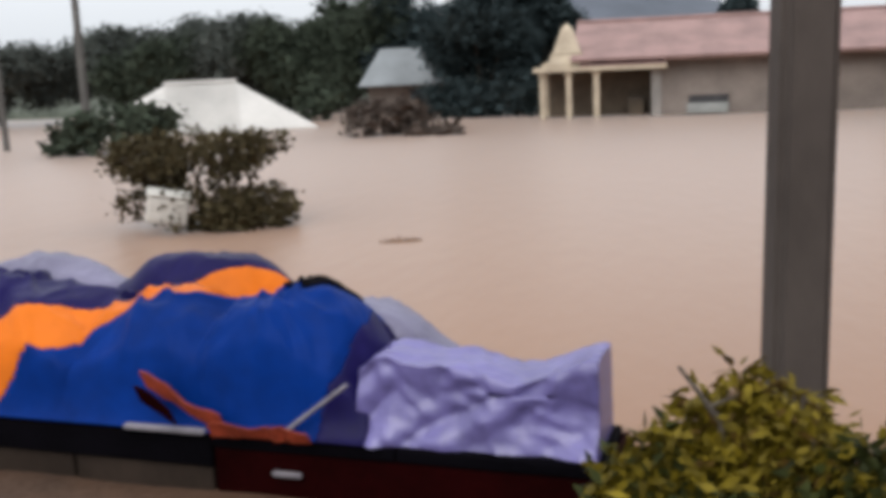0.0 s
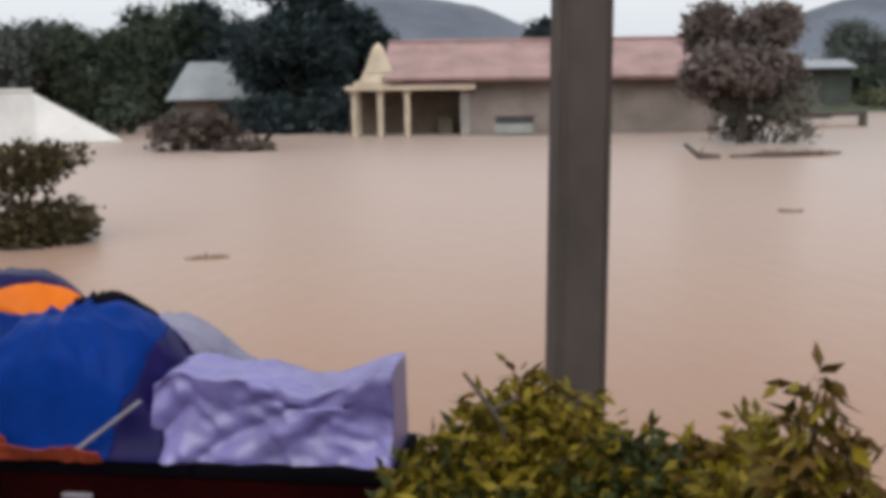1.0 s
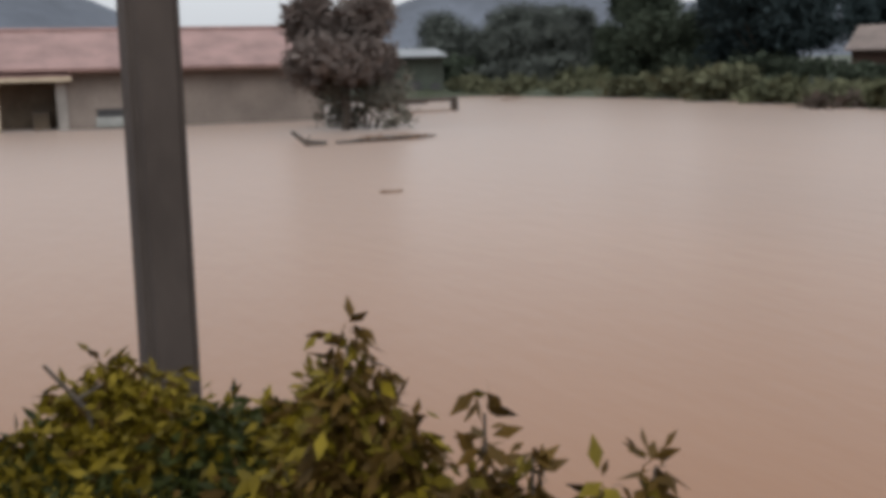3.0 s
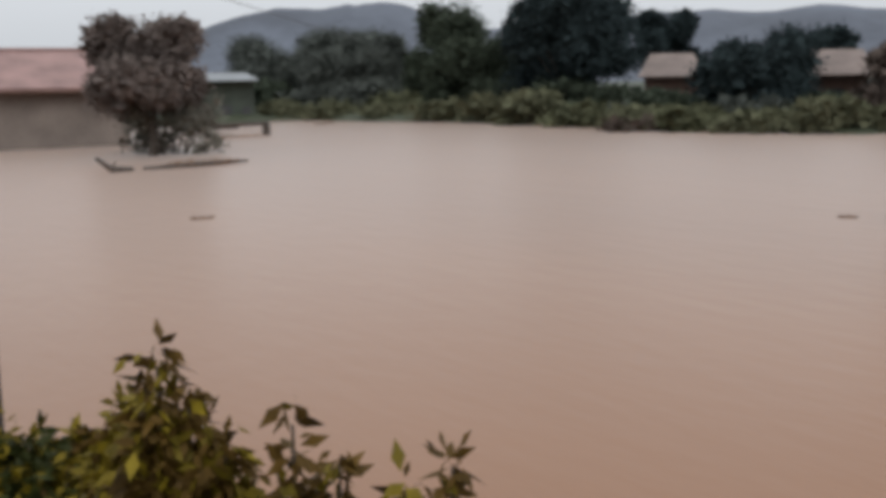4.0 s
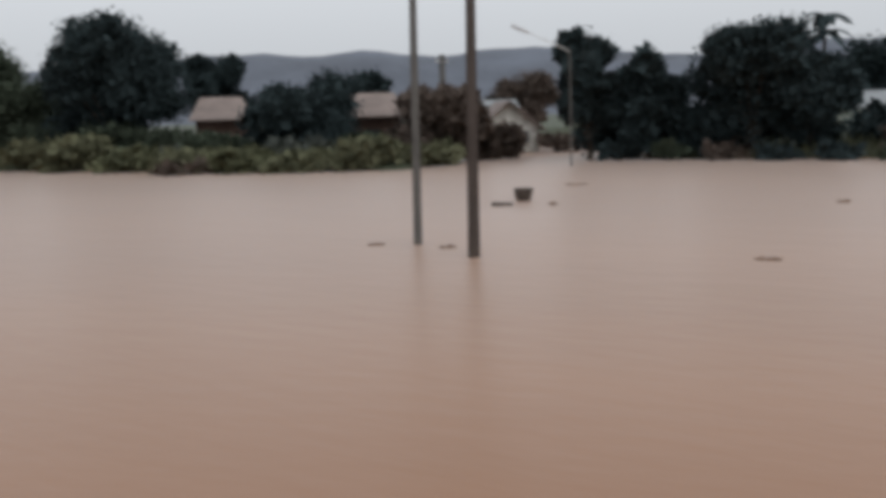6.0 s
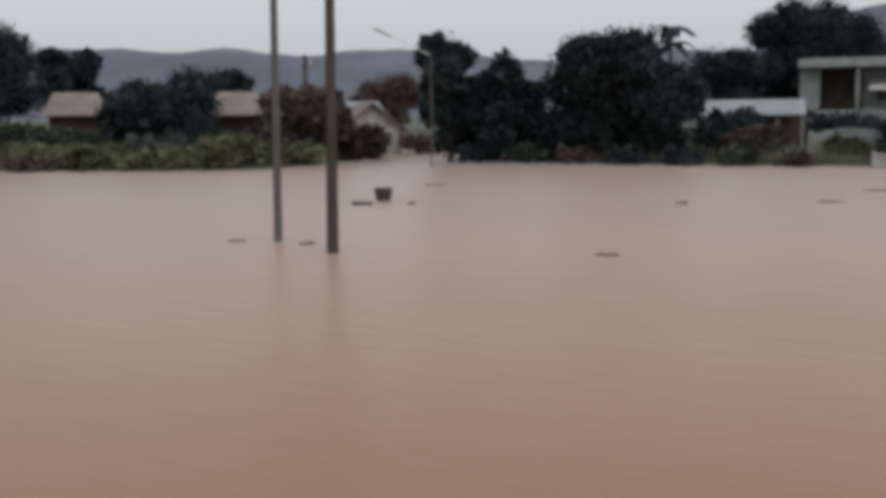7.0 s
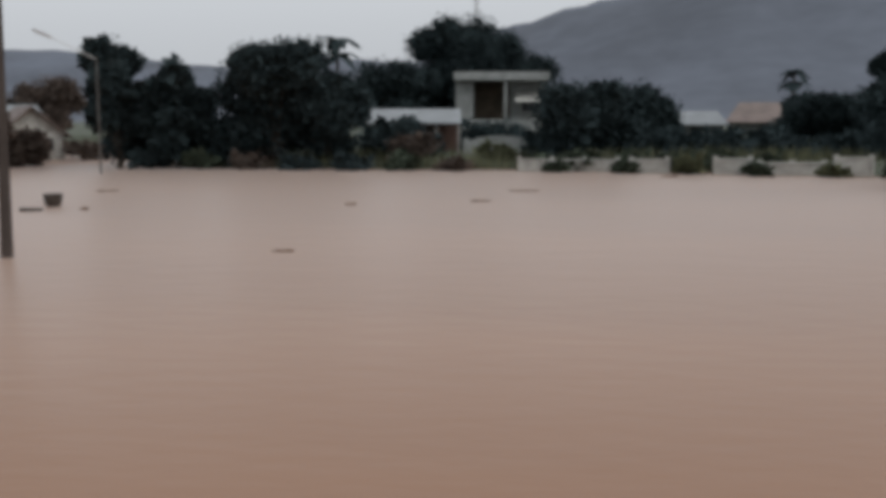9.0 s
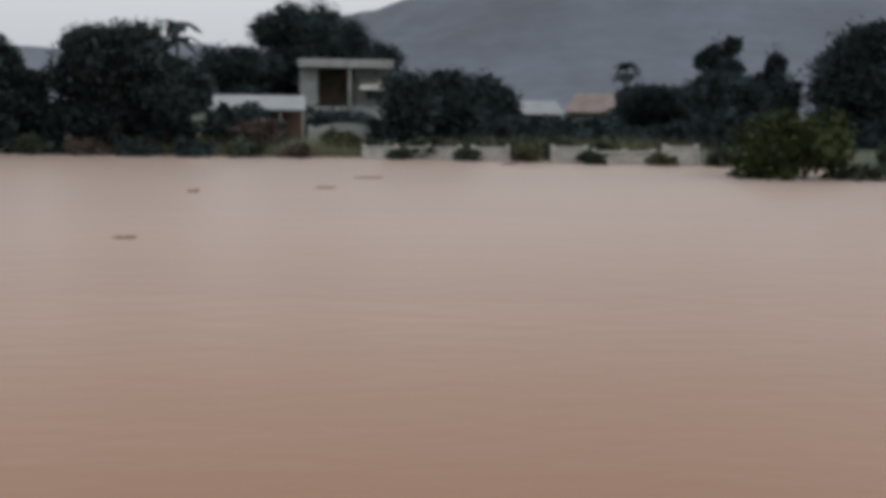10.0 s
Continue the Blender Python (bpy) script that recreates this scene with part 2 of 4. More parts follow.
def full_crown(rng, c, r, count, size):
    """Fine leaves over the lobes, and broad sprays deep inside that close the crown."""
    v, f = leaves(rng, c, r, int(count * 1.25), size * 0.82, shell=0.62)
    inner = [tuple(0.72 * q for q in p) for p in r]
    v2, f2 = leaves(rng, c, inner, count // 6, size * 2.6, shell=0.1)
    return np.concatenate([v, v2]), np.concatenate([f, f2 + len(v)])


def lobes_of(rng, w, h, low, n, top=0.85):
    """Centres and radii of the lobes of an uneven crown of width w from height low to h."""
    c, r = [], []
    for i in range(n):
        u = rng.random()
        z = low + (h - low) * (0.12 + 0.80 * u)
        reach = w * 0.36 * math.sqrt(max(0.08, 1 - (abs(u - 0.35) / top) ** 2))
        a = 2.4 * i + rng.random()
        rr = w * (0.15 + 0.09 * rng.random())
        rz = min(rr * (0.7 + 0.4 * rng.random()), (h - low) * 0.3)
        c.append((reach * math.cos(a), reach * math.sin(a), min(z, h - rz)))
        r.append((rr, rr, rz))
    c.append((0, 0, low + (h - low) * 0.5))
    r.append((w * 0.27, w * 0.27, (h - low) * 0.42))
    return c, r


def tree(name, x, y, base, h, w, mat, label, seed, low=0.25, n=11, count=3200, size=0.34, category="tree", group=""):
    """A tapered trunk with limbs into each lobe of the crown, and a crown of many small leaves."""
    rng = np.random.default_rng(seed)
    ob = thing(name, pose(x, y, base), label, category, group)
    c, r = lobes_of(rng, w, h, h * low, n)
    bm = bmesh.new()
    t = 0.03 * h + 0.03
    fork = Vector((0, 0, h * max(low, 0.12) * 1.1))
    bend = Vector((rng.normal() * 0.03 * h, rng.normal() * 0.03 * h, fork.z * 0.55))
    rod(bm, (0, 0, -0.6), bend, t, t * 0.8)
    rod(bm, bend, fork, t * 0.8, t * 0.65)
    rod(bm, fork, (0, 0, h * 0.8), t * 0.65, t * 0.15, 6)
    part("trunk", bm, BARK, ob)
    for p in c[:-1]:
        part("limb", rod(bmesh.new(), fork * (0.9 + 0.1 * rng.random()), p, t * 0.4, t * 0.08, 5), BARK, ob)
    v, f = full_crown(rng, c, r, count, size)
    raw("crown", v, f, mat, ob)
    return ob


def bush(name, x, y, base, h, w, mat, label, seed, count=1500, size=0.2, n=9, d=None, group="", low=0.02, tuft=1.0, boughs=(), dense=True):
    """A many-stemmed bush that stands in the water or on the bank."""
    rng = np.random.default_rng(seed)
    ob = thing(name, pose(x, y, base), label, "bush", group)
    c, r = lobes_of(rng, w, h, h * low, n, 1.1)
    c = [(p[0], p[1] * (d or w) / w, p[2]) for p in c]
    r = [(q[0] * tuft, q[1] * tuft, q[2] * tuft ** 1.5) for q in r]
    for p, q in boughs:
        c.append(p)
        r.append(q)
    for p in c:
        part("stem", rod(bmesh.new(), (p[0] * 0.15, p[1] * 0.15, -0.4), p, 0.02 * h + 0.015, 0.012, 5), BARK, ob)
    v, f = full_crown(rng, c, r, count, size) if dense else leaves(rng, c, r, count, size)
    raw("foliage", v, f, mat, ob)
    return ob


# ---- ground, water, hills ----


def smooth(u):
    u = min(1, max(0, u))
    return u * u * (3 - 2 * u)


def ground_height(x, y):
    """The flooded basin, the far banks with their inlet, and the near embankment with the yard on it."""
    wob = 1.2 * noise.noise(Vector((x * 0.07, y * 0.07, 3)))
    north = y - 78 - 0.05 * abs(x) if x < 44 else -99
    east = min(x - 42 - max(0, 44 - y) * 0.25, y - 29) + (6 if y > 60 else 0) * smooth((y - 60) / 20)
    south = min(x - 57 + max(0, -y) * 0.25, 24 - y)
    far = max(north, east, south, x - 110)
    u = Vector((49, 20)).normalized()
    rel = Vector((x - 52, y - 28))
    run, off = rel.dot(u), abs(rel.x * u.y - rel.y * u.x)
    if -5 < run < 62:
        far = min(far, off - (4.2 - run * 0.03))
    h = -1.3 + 1.9 * smooth((far + wob + 3) / 7) + (0.8 * smooth((far - 4) / 40))
    near = min(5.5 - y, 1.9 - x, 4.4 - 0.6 * x - 0.8 * y)
    h = max(h, -1.3 + 2.2 * smooth((near + 1.0) / 1.1))
    yard = min(1.2 - y, 0.9 - x * 0.8)
    return max(h, 0.9 + 0.45 * smooth((yard + 0.6) / 1.0)) if near > 0 else h


def axis(lo, hi, step, far):
    a = list(np.arange(lo, hi + step, step))
    out, s = [], step
    while a[0] > -far:
        s *= 1.6
        a.insert(0, a[0] - s)
    s = step
    while a[-1] < far:
        s *= 1.6
        a.append(a[-1] + s)
    return a


def build_ground():
    xs = sorted(set(axis(-70, 130, 2.0, 3500)) | set(np.arange(-6, 7, 0.5)))
    ys = sorted(set(axis(-60, 130, 2.0, 3500)) | set(np.arange(-6, 8, 0.5)))
    v = [(x, y, ground_height(x, y) + 0.05 * noise.noise(Vector((x, y, 0)))) for y in ys for x in xs]
    n = len(xs)
    f = [(j * n + i, j * n + i + 1, (j + 1) * n + i + 1, (j + 1) * n + i) for j in range(len(ys) - 1) for i in range(n - 1)]
    tagged(raw("ground", v, f, MUD, smooth=True), "muddy brown earth banks around a flooded field", "ground", kind="structure")


build_ground()
bm = bmesh.new()
bmesh.ops.create_grid(bm, x_segments=60, y_segments=60, size=3000)
tagged(part("water", bm, WATER), "silty brown flood water with a dull rippled surface", "water", kind="structure")


def hill(name, bearing, half, radius, deep, elev, seed, flat=2.0):
    """A long wooded ridge far off, seen between two bearings, in degrees clockwise from +y."""
    v, f, nb, nd = [], [], 90, 12
    top = radius * math.tan(radians(elev))
    for i in range(nb + 1):
        b = bearing + half * (2 * i / nb - 1)
        s = math.exp(-abs((b - bearing) / half * 1.6) ** flat * 1.2)
        for j in range(nd + 1):
            u = j / nd
            rr = radius + deep * (u - 0.7)
            prof = smooth(u / 0.7) if u < 0.7 else 1 - 0.6 * smooth((u - 0.7) / 0.3)
            rough = 1 + 0.10 * noise.fractal(Vector((b * 0.22, u * 2, seed)), 1.0, 2.0, 4) + 0.02 * noise.noise(Vector((b * 3, u * 9, seed)))
            v.append((rr * math.sin(radians(b)), rr * math.cos(radians(b)), -2 + top * s * prof * rough))
    for i in range(nb):
        for j in range(nd):
            a = i * (nd + 1) + j
            f.append((a, a + 1, a + nd + 2, a + nd + 1))
    # the ridge carries its distance haze in the base colour
    return tagged(raw(name, v, f, HAZED_HILL, smooth=True), "distant wooded hill with haze put into its grey-blue colour", "hill", "distant hills", "structure")


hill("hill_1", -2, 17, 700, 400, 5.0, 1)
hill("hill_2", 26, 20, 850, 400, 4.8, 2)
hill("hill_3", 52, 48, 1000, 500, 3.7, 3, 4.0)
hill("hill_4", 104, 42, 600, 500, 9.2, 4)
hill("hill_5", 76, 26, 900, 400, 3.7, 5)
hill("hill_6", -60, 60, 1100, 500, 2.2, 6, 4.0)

# ---- the flooded house with the yellow porch ----


def gable_roof(bm, x0, x1, y0, y1, eave, ridge, hip=0.0, thick=0.14, left_hip=0.0):
    """Two slopes and, where a hip is given, sloped ends; the ridge runs along x."""
    ym = (y0 + y1) / 2
    a, b = (x0 + left_hip, ym, ridge), (x1 - hip, ym, ridge)
    slab(bm, [(x0, y0, eave), (x1, y0, eave), b, a], thick)
    slab(bm, [(x1, y1, eave), (x0, y1, eave), a, b], thick)
    if hip:
        slab(bm, [(x1, y0, eave), (x1, y1, eave), b], thick)
    if left_hip:
        slab(bm, [(x0, y1, eave), (x0, y0, eave), a], thick)
    return bm


def porch_house():
    ob = thing("house", pose(0.2, 55, 0, 0, 0, -1.5), "single-storey house with yellow porch and faded red roof in flood water", "house")
    bm = cube(1.45, 14.8, 0.2, 0.45, -1.2, 3.0)
    wall = part("wall", bm, GREY_WALL, ob, "bare grey-brown rendered wall")
    part("wall", cube(14.55, 14.8, 0.45, 9.8, -1.2, 3.0), GREY_WALL, ob)
    part("wall", cube(-4.9, 14.55, 9.55, 9.8, -1.2, 3.0), GREY_WALL, ob)
    part("wall", cube(-4.9, -4.65, 2.6, 9.55, -1.2, 3.0), YELLOW_WALL, ob)
    # the porch's shade is painted on as this wall's dark brown
    part("wall", cube(-4.65, 1.45, 2.4, 2.6, -1.2, 3.0), DARK_INSIDE, ob, "back wall of the porch, shade put into its brown colour")
    part("wall", cube(0.95, 1.45, 0.1, 0.5, -1.2, 2.55), PALE_CONCRETE, ob, "pale pillar at the porch end")
    # window with a dark opening above a white board
    win = part("window", cube(2.85, 4.85, 0.1, 0.26, 0.62, 1.02), METAL_DARK, ob, "low dark window opening")
    part("window_frame", cube(2.75, 4.95, 0.06, 0.2, 1.02, 1.1), GREY_WALL, win)
    part("window_sill", cube(2.75, 4.85, -0.02, 0.3, 0.08, 0.6, 0.03), WHITE_WALL, win, "white board below the opening")
    # roof
    part("roof", gable_roof(bmesh.new(), -3.2, 16.0, -0.6, 10.4, 3.12, 5.15, hip=2.2), ROOF_RED, ob, "faded pinkish red tiled roof")
    bm = bmesh.new()
    rod(bm, (-3.2, 4.9, 5.17), (13.8, 4.9, 5.17), 0.14, 0.14)
    part("ridge_cap", bm, ROOF_RED, ob)
    part("fascia", cube(1.6, 15.6, -0.56, -0.48, 2.86, 3.02), BRICK_WALL, ob, "dark red eave board")
    # porch: flat slab, columns, stepped gable front
    part("porch_slab", cube(-5.2, 1.75, -0.45, 2.8, 2.48, 2.72, 0.03), YELLOW_WALL, ob, "yellow porch slab")
    for x in (-4.75, -3.35, -1.9):
        col = part("column", cube(x - 0.15, x + 0.15, -0.2, 0.1, -1.2, 2.48, 0.03), YELLOW_WALL, ob)
        part("capital", cube(x - 0.22, x + 0.22, -0.27, 0.17, 2.28, 2.42, 0.02), YELLOW_WALL, col)
    bm = bmesh.new()
    block(bm, -4.75, -2.15, -0.3, 1.7, 2.725, 2.95, 0.02)
    for lo_w, hi_w, lo_z, hi_z in ((1.00, 0.78, 2.95, 3.45), (0.74, 0.30, 3.45, 4.72), (0.30, 0.04, 4.72, 5.0)):
        ring = [[bm.verts.new((-3.45 + sx * w, 0.5 + sy * w * 0.65, z)) for sx, sy in ((-1, -1), (1, -1), (1, 1), (-1, 1))] for w, z in ((lo_w, lo_z), (hi_w, hi_z))]
        for k in range(4):
            m = (k + 1) % 4
            bm.faces.new((ring[0][k], ring[0][m], ring[1][m], ring[1][k]))
        bm.faces.new(ring[1])
    tower = part("gable_tower", bm, YELLOW_WALL, ob, "yellow tapering gable tower over the porch")
    part("moulding", cube(-4.26, -2.64, -0.06, 1.06, 3.42, 3.49, 0.02), YELLOW_WALL, tower)
    part("roof_slope", slab(bmesh.new(), [(-2.7, -0.45, 2.8), (1.75, -0.45, 2.8), (1.6, 0.7, 3.5), (-2.7, 0.7, 3.5)], 0.1), ROOF_RED, ob)
    return ob


porch_house()
cab = thing("cabinet", pose(0.35, 56.6, 0), "dark wooden cabinet half under water in the porch", "cabinet")
part("body", cube(-0.42, 0.42, -0.3, 0.3, -1.2, 0.95, 0.03), WOOD_WET, cab)
part("door", cube(-0.38, -0.01, -0.33, -0.31, -1.0, 0.88), DARK_INSIDE, cab)
part("door", cube(0.01, 0.38, -0.33, -0.31, -1.0, 0.88), DARK_INSIDE, cab)


def metal_shed():
    ob = thing("shed", pose(-14.2, 64.5, 0, 0, 0, 14), "small shed with pale grey metal roof among flooded trees", "shed")
    part("wall", cube(-2.3, 2.6, 0, 0.15, -1.2, 2.3), GREY_WALL, ob)
    part("wall", cube(-2.3, -2.15, 0.15, 5.5, -1.2, 2.3), WHITE_WALL, ob)
    part("wall", cube(2.45, 2.6, 0.15, 5.5, -1.2, 2.3), GREY_WALL, ob)
    bm = gable_roof(bmesh.new(), -2.9, 3.1, -0.9, 6.0, 2.05, 4.35, left_hip=1.5, thick=0.08)
    part("roof", bm, ROOF_GREY, ob, "pale grey sheet metal roof")
    for i in range(14):
        x = -1.2 + i * 0.32
        part("roof_rib", slab(bmesh.new(), [(x, -0.9, 2.10), (x + 0.05, -0.9, 2.10), (x + 0.05, 2.5, 4.37), (x, 2.5, 4.37)], 0.04), ROOF_GREY, ob)
    part("door", cube(0.2, 1.3, -0.04, 0, -1.2, 1.7), METAL_DARK, ob)


def sunk_roof():
    ob = thing("sunken_house", pose(-24.0, 55.0, 0, 0, 0, 22), "house sunk to its pale white hipped roof in flood water", "house")
    part("wall", cube(-4.0, 4.0, -2.6, 2.6, -1.2, 0.25), WHITE_WALL, ob)
    part("roof", gable_roof(bmesh.new(), -6.6, 6.3, -3.6, 3.6, 0.10, 2.66, hip=4.2, left_hip=4.7, thick=0.1), ROOF_WHITE, ob, "whitish fibre-cement hip roof")
    bm = bmesh.new()
    rod(bm, (-1.9, 0, 2.74), (2.1, 0, 2.74), 0.12, 0.12)
    part("ridge_cap", bm, ROOF_WHITE, ob)
    for i in range(20):
        x = -1.85 + i * 0.2
        part("roof_rib", slab(bmesh.new(), [(x, -3.6, 0.17), (x + 0.06, -3.6, 0.17), (x + 0.06, -0.1, 2.73), (x, -0.1, 2.73)], 0.04), ROOF_WHITE, ob)


metal_shed()
sunk_roof()


def hut(x, y, turn, w, base, eave, ridge, roof, wall, label):
    ob = thing("hut", pose(x, y, 0, 0, 0, turn), label, "hut", "huts on the far bank")
    h = w / 2
    part("wall", cube(-h, h, -0.1, 0.1, base, eave), wall, ob)
    part("wall", cube(-h, -h + 0.15, 0.1, 4, base, eave), wall, ob)
    part("wall", cube(h - 0.15, h, 0.1, 4, base, eave), wall, ob)
    part("roof", gable_roof(bmesh.new(), -h - 0.4, h + 0.4, -1.2, 5, eave, ridge, hip=0.2 * w, left_hip=0.2 * w, thick=0.1), roof, ob)
    part("door", cube(-0.5, 0.4, -0.14, -0.1, base, base + 2.0), METAL_DARK, ob)
    win = part("window", cube(h - 1.1, h - 0.35, -0.13, -0.1, base + 0.9, base + 1.8), METAL_DARK, ob)
    part("sill", cube(h - 1.2, h - 0.25, -0.2, -0.1, base + 0.82, base + 0.9), PALE_CONCRETE, win)
    return ob


hut(50.9, 51.0, -45, 3.6, 0.2, 3.2, 4.75, ROOF_DULL, BRICK_WALL, "small brick hut with a faded pink tiled roof behind bushes")
hut(54.6, 40.5, -53, 3.6, 0.2, 3.1, 4.65, ROOF_DULL, BRICK_WALL, "small brick hut with a pinkish roof half hidden by trees")
hut(91.4, 53.0, -60, 6.0, 0.2, 2.3, 4.4, ROOF_GREY, GREY_WALL, "far house with pale patched roof at the inlet's end")
hut(31.4, 84.6, -20, 4.7, -0.6, 3.55, 4.2, ROOF_GREY, GREEN_BOARD, "dark green boarded shed with a low pale roof at the waterside")
hut(101, -19.9, -98, 6.4, 0.2, 2.7, 4.6, ROOF_DULL, WHITE_WALL, "far house with pinkish red roof at the hill's foot")


hut(92.0, -12.6, -97, 4.6, 0.2, 2.5, 3.7, ROOF_GREY, WHITE_WALL, "low far house with a pale grey roof among trees")


def gable_house(x, y, turn):
    """A small house that turns its gable to the water."""
    ob = thing("house", pose(x, y, 0, 0, 0, turn), "small whitish house with pink gable roof beside the flooded inlet", "house")
    bm = bmesh.new()
    prof = [(-2.3, -0.4), (2.3, -0.4), (2.3, 2.0), (0, 3.75), (-2.3, 2.0)]
    front, back = [bm.verts.new((px, 0, pz)) for px, pz in prof], [bm.verts.new((px, 0.2, pz)) for px, pz in prof]
    bm.faces.new(front)
    bm.faces.new(back[::-1])
    for k in range(5):
        m = (k + 1) % 5
        bm.faces.new((front[m], front[k], back[k], back[m]))
    part("gable_wall", bm, PALE_WALL, ob, "whitewashed gable wall")
    for px in (-2.3, 2.1):
        part("wall", cube(px, px + 0.2, 0.204, 6, -0.4, 2.0), PALE_WALL, ob)
    for side in (-1, 1):
        lo, hi = (side * 2.75, 1.7), (0, 3.95)
        ends = [(lo[0], -0.5, lo[1]), (lo[0], 6.3, lo[1]), (hi[0], 6.3, hi[1]), (hi[0], -0.5, hi[1])]
        part("roof", slab(bmesh.new(), ends if side < 0 else ends[::-1], 0.12), ROOF_DULL, ob)
    door = part("door", cube(-1.5, -0.7, -0.04, -0.004, -0.4, 1.5), METAL_DARK, ob)
    part("frame", cube(-1.58, -1.5, -0.06, -0.004, -0.4, 1.58), PALE_CONCRETE, door)
    win = part("window", cube(0.5, 1.5, -0.04, -0.004, 0.7, 1.6), METAL_DARK, ob)
    part("sill", cube(0.4, 1.6, -0.12, -0.004, 0.6, 0.7), PALE_CONCRETE, win)


gable_house(67.4, 37.4, -50)


def white_house():
    ob = thing("house", pose(80.5, 3.8, 0, 0, 0, -86), "pale flat-roofed house with an open upper veranda behind trees", "house")
    part("roof", cube(-4.1, 3.5, -1.2, 6.5, 6.05, 6.7, 0.04), WHITE_WALL, ob, "pale grey-green flat concrete roof edge")
    part("wall", cube(-4.0, -2.6, -0.2, 6, 0, 6.05), WHITE_WALL, ob)
    part("wall", cube(0.4, 3.4, 1.4, 6, 0, 6.05), WHITE_WALL, ob)
    # dark colour here stands in for shade inside the veranda
    part("wall", cube(-2.6, 0.4, 3.0, 3.2, 0, 6.05), DARK_INSIDE, ob)
    part("floor_slab", cube(-4.0, 3.4, -1.0, 3, 2.0, 2.25), WHITE_WALL, ob)
    part("column", cube(-0.1, 0.15, -0.9, -0.65, 2.25, 6.05), WHITE_WALL, ob)
    part("railing", cube(-2.6, 3.3, -0.98, -0.9, 2.25, 2.95), WHITE_WALL, ob)
    win = part("window", cube(1.4, 2.8, 1.36, 1.4, 3.6, 5.0), METAL_DARK, ob)
    part("sill", cube(1.3, 2.9, 1.25, 1.4, 3.5, 3.6), WHITE_WALL, win)
    part("awning", slab(bmesh.new(), [(0.8, -1.6, 4.4), (3.1, -1.6, 4.4), (3.1, 1.39, 5.2), (0.8, 1.39, 5.2)], 0.08), PALE_WALL, ob, "pale sloping awning")


def open_shed():
    ob = thing("shed", pose(67.8, 9.0, 0, 0, 0, -82), "open shed with pale grey sheet roof on posts by water", "shed")
    part("roof", slab(bmesh.new(), [(-3.4, -1.8, 2.75), (3.1, -1.8, 2.75), (3.1, 2.0, 3.7), (-3.4, 2.0, 3.7)], 0.12), ROOF_GREY, ob, "pale grey metal sheet roof")
    for x in (-2.8, -0.6, 1.4, 2.9):
        bm = bmesh.new()
        rod(bm, (x, -1.6, -0.8), (x, -1.6, 2.65), 0.09, 0.09)
        part("post", bm, PALE_CONCRETE, ob)
    part("wall", cube(-2.9, 3.0, 1.7, 1.85, -0.5, 3.6), BRICK_WALL, ob, "dim reddish back wall")


def arch_wall():
    ob = thing("garden_gate", pose(64.6, 2.9, 0, 0, 0, -87), "low pale garden wall with rounded top and an arched recess", "gate")
    bm = bmesh.new()
    prof = [(-2.1, -0.4)] + [(-2.1 + 4.2 * i / 14, 1.35 + 0.55 * math.sin(math.pi * (0.12 + 0.76 * i / 14))) for i in range(15)] + [(2.1, -0.4)]
    front = [bm.verts.new((x, 0, z)) for x, z in prof]
    back = [bm.verts.new((x, 0.25, z)) for x, z in prof]
    bm.faces.new(front)
    bm.faces.new(back[::-1])
    for i in range(len(prof)):
        j = (i + 1) % len(prof)
        bm.faces.new((front[j], front[i], back[i], back[j]))
    part("wall", bm, WHITE_WALL, ob)
    part("pillar", cube(-2.4, -2.1, -0.05, 0.3, -0.4, 1.7, 0.03), WHITE_WALL, ob)
    part("pillar", cube(2.1, 2.4, -0.05, 0.3, -0.4, 1.7, 0.03), WHITE_WALL, ob)


white_house()
open_shed()
arch_wall()


def low_wall(x, y, turn, length, h):
    ob = thing("low_wall", pose(x, y, 0, 0, 0, turn), "low pale green-grey garden wall at the water's edge", "wall", "garden walls at the waterside")
    part("panel", cube(-length / 2, length / 2, 0, 0.16, -0.8, h, 0.02), PALE_WALL, ob)
    part("coping", cube(-length / 2 - 0.06, length / 2 + 0.06, -0.06, 0.22, h, h + 0.09, 0.015), PALE_WALL, ob)
    n = int(length / 1.6)
    for i in range(n + 1):
        cx = -length / 2 + length * i / n
        part("post", cube(cx - 0.11, cx + 0.11, -0.05, 0.2, -0.8, h + 0.22, 0.02), PALE_WALL, ob)


low_wall(56.4, -1.7, -88, 5.6, 0.62)
low_wall(55.0, -6.2, -86, 2.0, 0.70)
low_wall(54.3, -10.6, -84, 1.9, 0.78)
low_wall(53.8, -13.6, -81, 3.5, 0.60)
low_wall(53.2, -16.6, -80, 1.9, 0.92)
low_wall(52.6, -21.0, -80, 3.0, 0.65)

